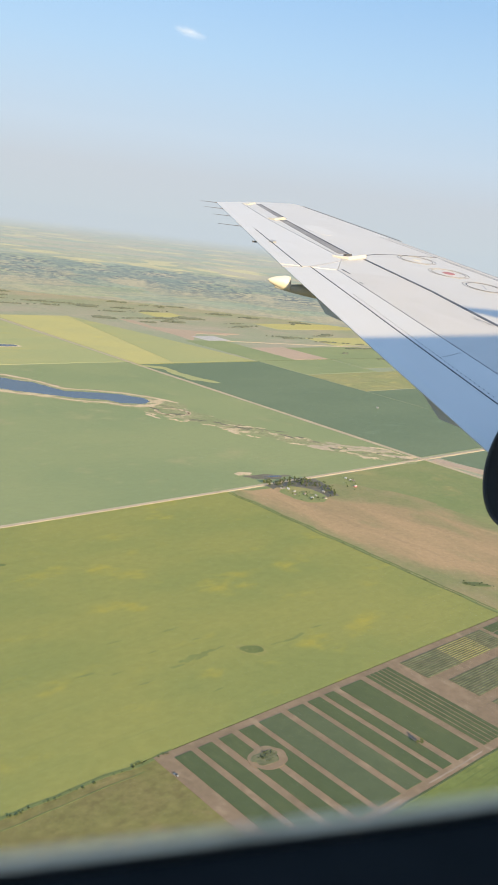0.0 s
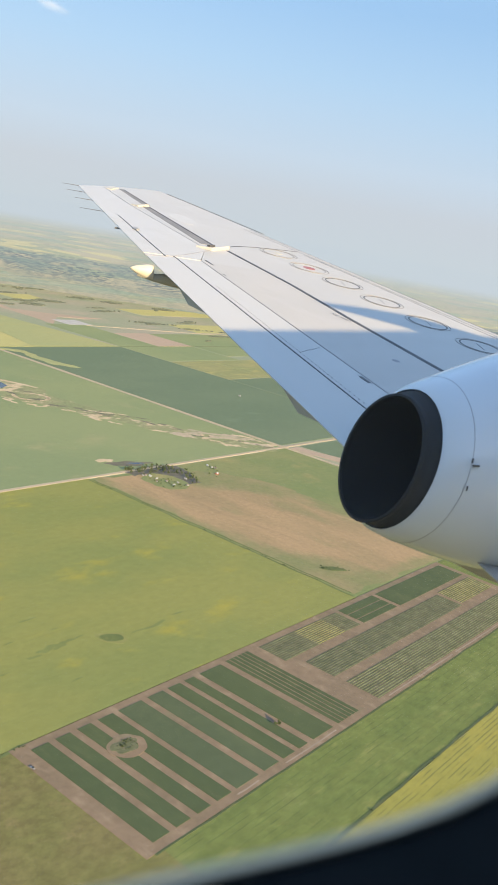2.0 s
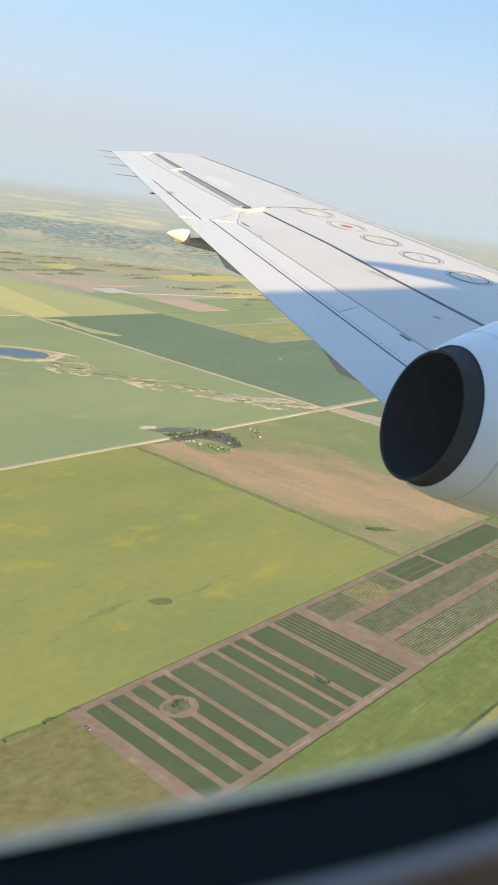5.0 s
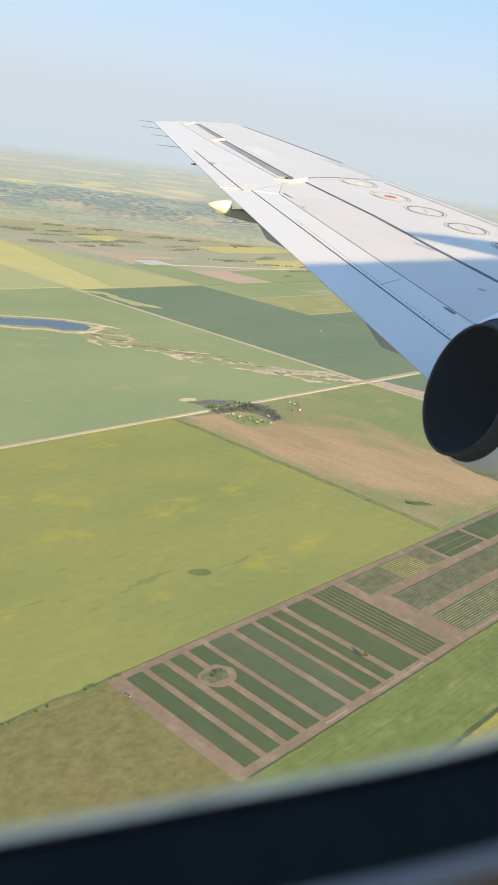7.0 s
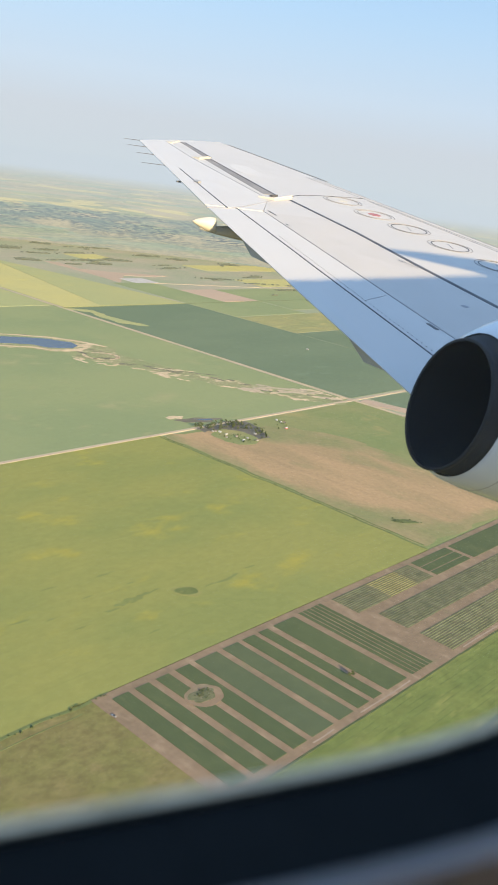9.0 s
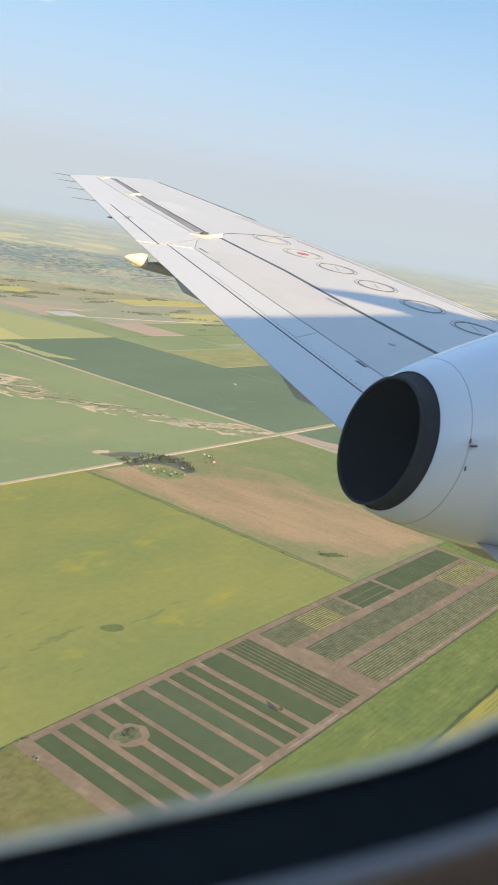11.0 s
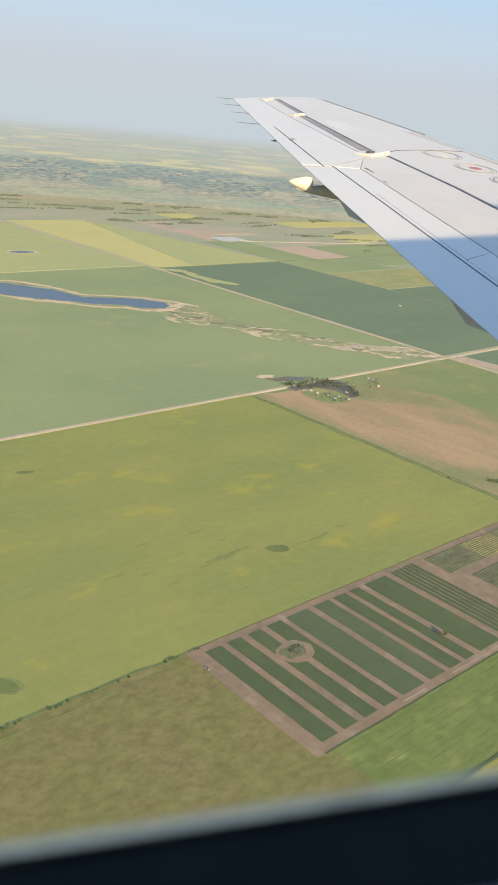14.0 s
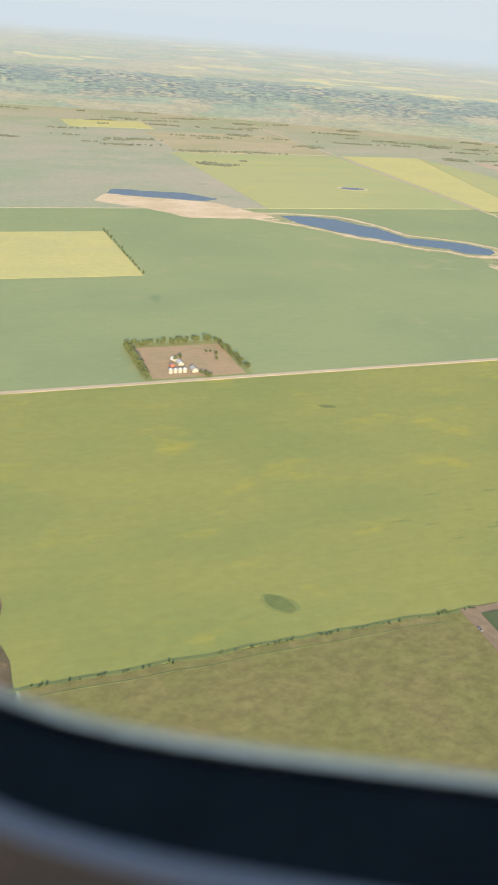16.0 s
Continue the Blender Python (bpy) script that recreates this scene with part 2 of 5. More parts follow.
FALLOW = fallow_mat("fallow_ground")
TILED = field_mat("mixed_rough_crop", (0.205, 0.215, 0.090), (0.245, 0.232, 0.098), (0.335, 0.295, 0.105), 0.8, (0.5, 1, 1), 0.010, spots=(0.165, 0.175, 0.095), grain=0.16)
SOIL = field_mat("bare_soil", (0.196, 0.143, 0.088), (0.170, 0.127, 0.078), (0.250, 0.188, 0.118), 0.8, (1, 0.5, 1), 0.028, spots=(0.150, 0.132, 0.074), grain=0.12)
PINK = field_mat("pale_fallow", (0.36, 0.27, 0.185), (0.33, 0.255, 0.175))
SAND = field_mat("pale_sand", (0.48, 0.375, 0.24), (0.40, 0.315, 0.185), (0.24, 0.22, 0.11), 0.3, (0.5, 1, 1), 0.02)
# lightened towards grey for distance haze, mixed into the base colour
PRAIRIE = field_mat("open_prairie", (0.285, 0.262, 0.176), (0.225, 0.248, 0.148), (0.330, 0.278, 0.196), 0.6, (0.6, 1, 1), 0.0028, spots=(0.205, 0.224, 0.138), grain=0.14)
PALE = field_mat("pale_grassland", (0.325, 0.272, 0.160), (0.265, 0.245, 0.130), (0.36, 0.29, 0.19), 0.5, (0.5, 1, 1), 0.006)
HOLLOW = field_mat("wet_hollow", (0.098, 0.122, 0.040), (0.122, 0.142, 0.046), (0.165, 0.172, 0.056), 0.5, (0.8, 1, 1), 0.06)
STRIP = field_mat("plot_crop", (0.064, 0.083, 0.036), (0.073, 0.091, 0.039), (0.096, 0.108, 0.047), 0.6, (1, 0.3, 1), 0.02)
STRIP_L = field_mat("plot_crop_light", (0.073, 0.092, 0.045), (0.083, 0.100, 0.048), (0.100, 0.113, 0.052), 0.3, (1, 0.3, 1), 0.02)
ROW_G = field_mat("plot_row_green", (0.128, 0.134, 0.064), (0.106, 0.114, 0.056), (0.100, 0.106, 0.058), 0.8, (1, 1, 1), 0.06, grain=0.3)
ROW_O = field_mat("plot_row_olive", (0.174, 0.176, 0.078), (0.140, 0.148, 0.066), (0.112, 0.118, 0.060), 0.8, (1, 1, 1), 0.06, grain=0.3)
ROW_Y = field_mat("plot_row_yellow", (0.258, 0.237, 0.080), (0.205, 0.200, 0.072), (0.150, 0.150, 0.064), 0.6, (1, 1, 1), 0.06, grain=0.25)
DITCH = field_mat("ditch_grass", (0.116, 0.140, 0.050), (0.100, 0.120, 0.045), (0.164, 0.165, 0.066), 0.6, (0.3, 1, 1), 0.02)
GRAVEL = field_mat("gravel_road", (0.375, 0.310, 0.205), (0.345, 0.285, 0.190), (0.28, 0.23, 0.145), 0.4, (0.2, 1, 1), 0.03)
LEAF = plain_mat("tree_leaves", (0.060, 0.080, 0.036), (0.085, 0.105, 0.045), 0.9, scale=0.35, spec=0.1)
# bush on the far land: leaf colour lightened and greyed for haze
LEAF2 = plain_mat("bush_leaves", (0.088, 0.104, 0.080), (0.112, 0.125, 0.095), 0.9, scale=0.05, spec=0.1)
BARK = plain_mat("bark", (0.12, 0.09, 0.06), None, 0.9)
WHITE_METAL = plain_mat("white_sheet", (0.27, 0.27, 0.26), None, 0.5, scale=0.4)
GREY_METAL = plain_mat("grey_sheet", (0.42, 0.43, 0.43), None, 0.45, 0.3, scale=0.4)
RED_PAINT = plain_mat("red_paint", (0.42, 0.09, 0.06), None, 0.6, scale=0.5)
ROOF = plain_mat("roof_shingle", (0.16, 0.13, 0.12), None, 0.8, scale=0.6)
RUBBER = plain_mat("rubber", (0.02, 0.02, 0.02), None, 0.8)
DARK_GLASS = plain_mat("dark_glass", (0.03, 0.035, 0.04), None, 0.1)

WATER, n_, l_, b_ = material("pond_water")
b_.inputs["Base Color"].default_value, b_.inputs["Roughness"].default_value = (0.045, 0.062, 0.085, 1), 0.25
b_.inputs["Specular IOR Level"].default_value = 0.25
bp_ = n_.new("ShaderNodeBump")
bp_.inputs["Strength"].default_value, bp_.inputs["Distance"].default_value = 0.35, 0.3
l_.new(noise_at(n_, l_, grid_coord(n_, l_), 0.25, 4), bp_.inputs["Height"])
l_.new(bp_.outputs[0], b_.inputs["Normal"])

# ---- helpers for building ----


def part(name, bm, mat, parent=None, label="", smooth=False):
    me = bpy.data.meshes.new(name)
    bmesh.ops.recalc_face_normals(bm, faces=bm.faces)
    bm.to_mesh(me)
    bm.free()
    me.materials.append(mat)
    if smooth:
        me.shade_smooth()
    ob = new(name, me)
    ob.parent = parent
    if label:
        ob["label"] = label
    return ob


def thing(name, at, label, category, group="", kind="", turn=0.0):
    e = new(name)
    e.matrix_world = pose(*at, 0, 0, turn)
    return tagged(e, label, category, group, kind)


def add_box(bm, lo, hi, m=None):
    vs = [bm.verts.new((x, y, z)) for z in (lo[2], hi[2]) for y in (lo[1], hi[1]) for x in (lo[0], hi[0])]
    for f in ((0, 2, 3, 1), (4, 5, 7, 6), (0, 1, 5, 4), (1, 3, 7, 5), (3, 2, 6, 7), (2, 0, 4, 6)):
        bm.faces.new([vs[i] for i in f])
    if m:
        bmesh.ops.transform(bm, matrix=m, verts=vs)
    return vs


def slab(name, outline, top, mat, label, category, kind="structure", group="", base=-0.3, ragged=0.0, step=40.0):
    """A flat piece of land with an outline in world metres; ragged: uneven edge in metres."""
    pts = []
    k = len(outline)
    for i in range(k):
        a, b = Vector(outline[i]), Vector(outline[(i + 1) % k])
        cuts = max(1, int((b - a).length / step)) if ragged else 1
        for j in range(cuts):
            p = a.lerp(b, j / cuts)
            if ragged and j:
                p = p + Vector((noise.noise((p.x * 0.03, p.y * 0.03, 1.7)), noise.noise((p.x * 0.03, p.y * 0.03, 7.1)))) * ragged
            pts.append(p)
    bm = bmesh.new()
    hi = [bm.verts.new((p.x, p.y, top)) for p in pts]
    lo = [bm.verts.new((p.x, p.y, base)) for p in pts]
    bm.faces.new(hi)
    for i in range(len(pts)):
        j = (i + 1) % len(pts)
        bm.faces.new((hi[i], hi[j], lo[j], lo[i]))
    ob = part(name, bm, mat)
    return tagged(ob, label, category, group, kind)


def block(name, u0, u1, v0, v1, top, mat, label, category, **kw):
    return slab(name, [uv(u0, v0), uv(u1, v0), uv(u1, v1), uv(u0, v1)], top, mat, label, category, **kw)


def band(name, line, width, top, mat, label, category, **kw):
    """A strip of land along a line of world points, mitred."""
    left, right = [], []
    for i, p in enumerate(line):
        p = Vector(p)
        a = Vector(line[max(i - 1, 0)])
        b = Vector(line[min(i + 1, len(line) - 1)])
        d = (b - a).normalized()
        nrm = Vector((-d.y, d.x))
        wd = width[i] if isinstance(width, (list, tuple)) else width
        left.append(p + nrm * wd / 2)
        right.append(p - nrm * wd / 2)
    return slab(name, left + right[::-1], top, mat, label, category, **kw)


def blob(name, cx, cy, rx, ry, turn, top, mat, label, category, uneven=0.18, seed=0.0, **kw):
    pts = []
    for i in range(36):
        a = i * math.tau / 36
        r = 1 + uneven * noise.noise((math.cos(a) * 1.3 + seed, math.sin(a) * 1.3, seed * 3.1)) * 2
        x, y = rx * r * math.cos(a), ry * r * math.sin(a)
        c, s = math.cos(radians(turn)), math.sin(radians(turn))
        pts.append((cx + c * x - s * y, cy + s * x + c * y))
    return slab(name, pts, top, mat, label, category, **kw)


REEDS = field_mat("dry_brush", (0.115, 0.105, 0.075), (0.15, 0.135, 0.09), (0.10, 0.12, 0.06), 0.5, (0.6, 0.8, 1), 0.03)

# ---- backdrop: a glowing wall painted with the farmland past five kilometres, and the ground ----
R_FAR = 4800.0
FAR, n_, l_, b_ = material("painted_far_farmland")
geo = n_.new("ShaderNodeNewGeometry")
sp = n_.new("ShaderNodeSeparateXYZ")
l_.new(geo.outputs["Position"], sp.inputs[0])


def math_node(n, l, op, a, b):
    k = n.new("ShaderNodeMath")
    k.operation = op
    for i, v in enumerate((a, b)):
        if isinstance(v, (int, float)):
            k.inputs[i].default_value = v
        else:
            l.new(v, k.inputs[i])
    return k.outputs[0]


drop = math_node(n_, l_, "MAXIMUM", math_node(n_, l_, "SUBTRACT", EYE_Z, sp.outputs["Z"]), 12.0)
grow = math_node(n_, l_, "DIVIDE", EYE_Z, drop)  # the land that a sight line over this height meets
far_xy = n_.new("ShaderNodeCombineXYZ")
l_.new(math_node(n_, l_, "MULTIPLY", sp.outputs["X"], grow), far_xy.inputs[0])
l_.new(math_node(n_, l_, "MULTIPLY", sp.outputs["Y"], grow), far_xy.inputs[1])
turned = n_.new("ShaderNodeMapping")
turned.inputs["Rotation"].default_value = (0, 0, -radians(GRID))
l_.new(far_xy.outputs[0], turned.inputs["Vector"])
fxy = turned.outputs[0]
vor = n_.new("ShaderNodeTexVoronoi")
vor.distance, vor.inputs["Scale"].default_value, vor.inputs["Randomness"].default_value = "CHEBYCHEV", 1 / 430, 0.85
l_.new(fxy, vor.inputs["Vector"])
vsep = n_.new("ShaderNodeSeparateColor")
l_.new(vor.outputs["Color"], vsep.inputs[0])
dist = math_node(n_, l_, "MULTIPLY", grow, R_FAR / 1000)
fcol = mixed(n_, l_, ranged(n_, l_, vsep.outputs[0], 0.15, 0.55), (0.158, 0.168, 0.090), (0.200, 0.174, 0.106))
fcol = mixed(n_, l_, ranged(n_, l_, vsep.outputs[2], 0.72, 0.74), fcol, (0.142, 0.164, 0.106))
fcol = mixed(n_, l_, ranged(n_, l_, noise_at(n_, l_, fxy, 1 / 400, 6, (0.5, 1, 1), 0.6), 0.42, 0.62, 0, 0.5), fcol, (0.212, 0.184, 0.122))
belt = math_node(n_, l_, "MULTIPLY", ranged(n_, l_, dist, 7.6, 8.2), ranged(n_, l_, dist, 9.2, 10.2, 1, 0.25))
thresh = math_node(n_, l_, "ADD", vsep.outputs[1], math_node(n_, l_, "MULTIPLY", belt, 0.30))
fcol = mixed(n_, l_, ranged(n_, l_, thresh, 0.955, 0.965), fcol, (0.270, 0.232, 0.104))
bearing = math_node(n_, l_, "ARCTAN2", sp.outputs["X"], sp.outputs["Y"])
wall = n_.new("ShaderNodeCombineXYZ")
l_.new(math_node(n_, l_, "MULTIPLY", bearing, 76.0), wall.inputs[0])
l_.new(math_node(n_, l_, "MULTIPLY", sp.outputs["Z"], 0.110), wall.inputs[1])
wxy = wall.outputs[0]
bush = ranged(n_, l_, noise_at(n_, l_, wxy, 1.5, 7, None, 0.70), 0.47, 0.53, 0, 0.9)
zone = math_node(n_, l_, "MULTIPLY", math_node(n_, l_, "MULTIPLY", ranged(n_, l_, dist, 5.2, 6.4, 0.28, 1.0), ranged(n_, l_, dist, 7.6, 8.3, 1.0, 0.18)), ranged(n_, l_, noise_at(n_, l_, wxy, 0.14, 4), 0.36, 0.48, 0.25, 1.0))
fcol = mixed(n_, l_, math_node(n_, l_, "MULTIPLY", bush, zone), fcol, (0.026, 0.038, 0.044))
fcol = mixed(n_, l_, math_node(n_, l_, "MULTIPLY", ranged(n_, l_, noise_at(n_, l_, wxy, 0.30, 5), 0.36, 0.60), math_node(n_, l_, "MULTIPLY", zone, 0.75)), fcol, (0.075, 0.098, 0.082))
hedge = ranged(n_, l_, noise_at(n_, l_, fxy, 1 / 260, 5, (0.16, 1.6, 1), 0.6), 0.60, 0.66, 0, 0.5)
fcol = mixed(n_, l_, hedge, fcol, (0.060, 0.078, 0.076))
# haze is painted into the wall's colour, thicker with distance
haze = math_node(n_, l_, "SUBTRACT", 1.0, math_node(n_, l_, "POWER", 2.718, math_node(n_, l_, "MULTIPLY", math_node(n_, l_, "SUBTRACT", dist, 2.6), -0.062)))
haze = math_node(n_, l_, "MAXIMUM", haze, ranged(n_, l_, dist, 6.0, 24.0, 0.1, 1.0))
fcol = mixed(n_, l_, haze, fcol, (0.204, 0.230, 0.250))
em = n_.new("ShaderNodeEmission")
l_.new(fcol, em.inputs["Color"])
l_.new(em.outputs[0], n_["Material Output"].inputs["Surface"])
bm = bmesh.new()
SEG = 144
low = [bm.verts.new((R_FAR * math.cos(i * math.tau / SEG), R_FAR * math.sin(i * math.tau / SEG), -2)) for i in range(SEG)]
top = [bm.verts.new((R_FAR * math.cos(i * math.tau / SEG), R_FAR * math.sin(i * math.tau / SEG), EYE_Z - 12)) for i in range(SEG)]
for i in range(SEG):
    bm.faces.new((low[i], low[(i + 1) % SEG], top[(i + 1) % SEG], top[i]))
tagged(part("backdrop", bm, FAR), "painted glowing wall of hazy far farmland reaching to the horizon", "backdrop", kind="structure")

bm = bmesh.new()
bmesh.ops.create_circle(bm, cap_ends=True, segments=SEG, radius=R_FAR + 20)
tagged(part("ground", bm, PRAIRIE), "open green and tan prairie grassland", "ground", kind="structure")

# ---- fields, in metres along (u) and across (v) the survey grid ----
CROP = "fields of the prairie"
block("field", -1500, 1050, 532, 1108, 0.8, LIME, "lime green crop coming into yellow flower", "field", group=CROP)
slab("scrub_pasture", [uv(44, 540), uv(46, 728), uv(-20, 722), uv(-87, 727), uv(-130, 765), uv(-217, 794), uv(-420, 800), uv(-900, 830), uv(-1500, 830), uv(-1500, 0), uv(44, 0)], 1.0, BURNT, "dark brown burnt-looking scrub pasture with bare patches", "pasture", ragged=12, step=25, group=CROP)
slab("dry_pasture", [uv(48, 531), uv(468, 531), uv(466, 356), uv(455, -300), uv(48, -300)], 0.9, DRY, "olive brown dry pasture beside the trial plots", "pasture", group=CROP)
block("field", 455, 2400, 270, 530, 0.7, BARLEY, "light green mottled crop beside the trial plots", "field", group=CROP)
block("field", 455, 2600, -500, 267, 0.9, CANOLA, "yellow flowering canola with dark wheel tracks", "field", group=CROP)
block("pasture", 1050.5, 1660, 533, 1104, 0.6, PASTURE, "green rough pasture beside a gravel road", "pasture", group=CROP)
slab("fallow_field", [uv(1058, 540), uv(1400, 538), uv(1392, 930), uv(1340, 1035), uv(1180, 1078), uv(1058, 1103)], 0.68, FALLOW, "tan brown fallow field fading into worn green margins", "field", ragged=16, step=20, group=CROP)
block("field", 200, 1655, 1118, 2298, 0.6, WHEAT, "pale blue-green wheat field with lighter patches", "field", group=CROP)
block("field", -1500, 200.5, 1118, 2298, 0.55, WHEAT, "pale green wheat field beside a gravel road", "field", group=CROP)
block("field", -400, 434, 1660, 2040, 0.9, CANOLA_HAZED, "bright yellow flowering canola field", "field", group=CROP)
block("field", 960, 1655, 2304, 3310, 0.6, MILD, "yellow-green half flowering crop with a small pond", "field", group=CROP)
slab("field", [uv(1676, 2262), uv(1826, 2262), uv(2050, 3322), uv(1690, 3322)], 0.9, CANOLA_HAZED, "bright yellow flowering canola field", "field", group=CROP)
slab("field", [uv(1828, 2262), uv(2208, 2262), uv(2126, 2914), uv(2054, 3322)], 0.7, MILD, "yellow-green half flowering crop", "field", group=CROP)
block("field", 1676, 2212, 1126, 2255, 0.7, DARK, "dark blue-green crop beside the crossroads", "field", group=CROP)
slab("field", [uv(1720, 1102), uv(2420, 1102), uv(2420, 690), uv(1930, 690), uv(1800, 760), uv(1745, 930)], 0.6, DARK, "dark green crop beside a sandy track", "field", group=CROP)
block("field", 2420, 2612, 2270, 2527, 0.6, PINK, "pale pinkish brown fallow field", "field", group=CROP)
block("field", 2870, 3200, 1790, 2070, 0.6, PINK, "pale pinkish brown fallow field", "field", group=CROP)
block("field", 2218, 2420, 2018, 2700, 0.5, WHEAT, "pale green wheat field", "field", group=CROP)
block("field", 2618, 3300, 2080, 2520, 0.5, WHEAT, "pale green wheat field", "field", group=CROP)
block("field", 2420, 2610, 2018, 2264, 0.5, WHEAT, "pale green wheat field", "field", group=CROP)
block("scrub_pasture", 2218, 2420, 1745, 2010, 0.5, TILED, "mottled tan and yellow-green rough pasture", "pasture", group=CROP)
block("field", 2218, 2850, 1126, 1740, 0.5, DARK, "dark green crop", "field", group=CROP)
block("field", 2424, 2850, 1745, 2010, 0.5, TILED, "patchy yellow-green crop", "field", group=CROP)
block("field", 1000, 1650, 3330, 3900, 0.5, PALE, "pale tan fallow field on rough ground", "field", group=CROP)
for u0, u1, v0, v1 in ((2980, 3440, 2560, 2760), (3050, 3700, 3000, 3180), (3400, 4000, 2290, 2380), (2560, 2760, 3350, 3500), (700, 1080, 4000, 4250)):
    block("field", u0, u1, v0, v1, 0.5, CANOLA_HAZED, "distant strip of yellow flowering canola", "field", group=CROP)
block("field", 2310, 2352, 1165, 1225, 0.62, CANOLA_HAZED, "small strip of yellow flowering canola", "field", group=CROP)
block("lagoon_bank", 2424, 2476, 1255, 1330, 0.64, SANDY, "pale earth bank round a small lagoon", "bank")
block("lagoon", 2432, 2468, 1264, 1320, 0.7, WATER, "small square blue lagoon", "pond")
block("field", -1500, 950, 2304, 3300, 0.5, PRAIRIE, "tan and green rough pasture", "pasture", group=CROP)

# roads, tracks, ditches
band("road", [uv(-2600, 1113), uv(1200, 1114), uv(3900, 1110)], 9, 0.95, GRAVEL, "straight pale gravel road between fields", "road")
band("road", [uv(1668, 540), uv(1676, 800), uv(1666, 1113), uv(1664, 2300), uv(1675, 3300), uv(1655, 4450)], 8, 1.0, GRAVEL, "straight pale gravel road between fields", "road")
band("road", [uv(2400, 2690), uv(2900, 2560), uv(3900, 2330)], 12, 0.8, GRAVEL, "pale gravel road in the distance", "road")
band("road", [uv(1650, 2300), uv(1675, 2262), uv(2700, 2262), uv(3400, 2262)], 5, 0.62, DITCH, "dark grassy field boundary", "track")
band("ditch", [uv(40, 532), uv(300, 533), uv(470, 530)], 4, 1.05, DITCH, "grassy drainage ditch along a field edge", "ditch", ragged=3, step=12)
band("track", [uv(60, 521), uv(430, 519)], 1.0, 1.1, DITCH, "dark wheel track in dry grass", "track", ragged=2, step=12)
band("track", [uv(1316, 529), uv(1665, 532)], 4, 0.9, DITCH, "grassy track at a field edge", "track")
band("ditch", [uv(1058, 545), uv(1057, 800), uv(1052, 1100)], 2.5, 0.96, DITCH, "dark rough strip beside a field edge", "ditch", ragged=3, step=12)
band("ditch", [uv(1050, 536), uv(1049, 800), uv(1046, 1104)], 3.5, 0.95, DITCH, "grassy strip at a field edge", "ditch", ragged=4, step=20)
band("ditch", [uv(455, 268.5), uv(2400, 268.5)], 3, 1.0, STRIP, "dark furrow between two crops", "ditch", ragged=2, step=14)

# lake, ponds and their shores
LAKE = [(-252, 2392), (-163, 2425), (-98, 2426), (-38, 2388), (14, 2372), (97, 2285), (186, 2294), (248, 2290), (304, 2262), (316, 2227), (299, 2192), (235, 2182), (201, 2208), (120, 2206), (64, 2224), (-33, 2246), (-95, 2274), (-196, 2322)]
slab("lake_margin", [(-420, 2330), (-260, 2440), (-92, 2475), (3, 2426), (100, 2332), (260, 2322), (341, 2278), (410, 2220), (400, 2120), (330, 2150), (240, 2140), (119, 2165), (-26, 2208), (-187, 2284)], 0.66, MARSH, "rough grass and sand round a lake", "grass", ragged=14, step=25)
slab("lake", LAKE, 0.86, WATER, "narrow blue lake with sandy banks", "lake", ragged=7, step=22)
band("shore", [(-368, 2356), (-248, 2430), (-92, 2462), (3, 2412), (96, 2318), (181, 2318), (260, 2309), (341, 2268), (392, 2228)], [30, 14, 14, 14, 13, 12, 14, 14, 8], 0.80, SAND, "pale sandy lake shore", "shore", ragged=7, step=16)
band("shore", [(-360, 2328), (-187, 2296), (-79, 2248), (-26, 2222), (53, 2206), (119, 2180), (199, 2180), (240, 2156), (309, 2174), (345, 2215)], [22, 12, 14, 12, 14, 12, 12, 12, 14, 6], 0.81, SAND, "pale sandy lake shore", "shore", ragged=8, step=16)
slab("lake", [(-760, 2520), (-560, 2572), (-449, 2540), (-480, 2485), (-520, 2470), (-760, 2440)], 0.85, WATER, "blue lake behind a sandy bar", "lake", ragged=8, step=25)
slab("shore", [(-760, 2442), (-520, 2472), (-440, 2470), (-259, 2362), (-300, 2320), (-463, 2245), (-640, 2310), (-760, 2330)], 0.7, SAND, "wide pale sandy bar between two lakes", "shore", ragged=14, step=30)
band("marsh", [(300, 2130), (370, 2110), (440, 2050), (520, 1975), (600, 1915), (690, 1850), (790, 1810), (880, 1770)], [70, 130, 85, 75, 65, 75, 100, 60], 0.72, MARSH, "green marshy hollow", "marsh", ragged=26, step=16)
for i in range(14):  # sandy rim of a dry pool
    a0 = i * math.tau / 14
    if i not in (5, 6, 11):
        blob("sand_patch", 361 + 42 * math.cos(a0), 2118 + 36 * math.sin(a0), 13, 5, math.degrees(a0) + 90, 0.80, SAND, "pale sandy rim of a dry pool", "sand", uneven=0.3, seed=i * 1.3)
SANDS = [((284, 2098), (303, 2066), (318, 2055)), ((332, 2042), (366, 2026), (403, 2028)), ((412, 2019), (432, 2001)), ((466, 2015), (515, 2013)), ((450, 1974), (478, 1950), (492, 1926), (530, 1905)), ((606, 1863), (634, 1848)), ((533, 2012), (605, 1965)), ((690, 1830), (716, 1806), (742, 1786)), ((716, 1872), (762, 1846), (800, 1812), (850, 1790)), ((800, 1858), (845, 1838), (884, 1796)), ((740, 1792), (790, 1748))]
_rs = random.Random(5)
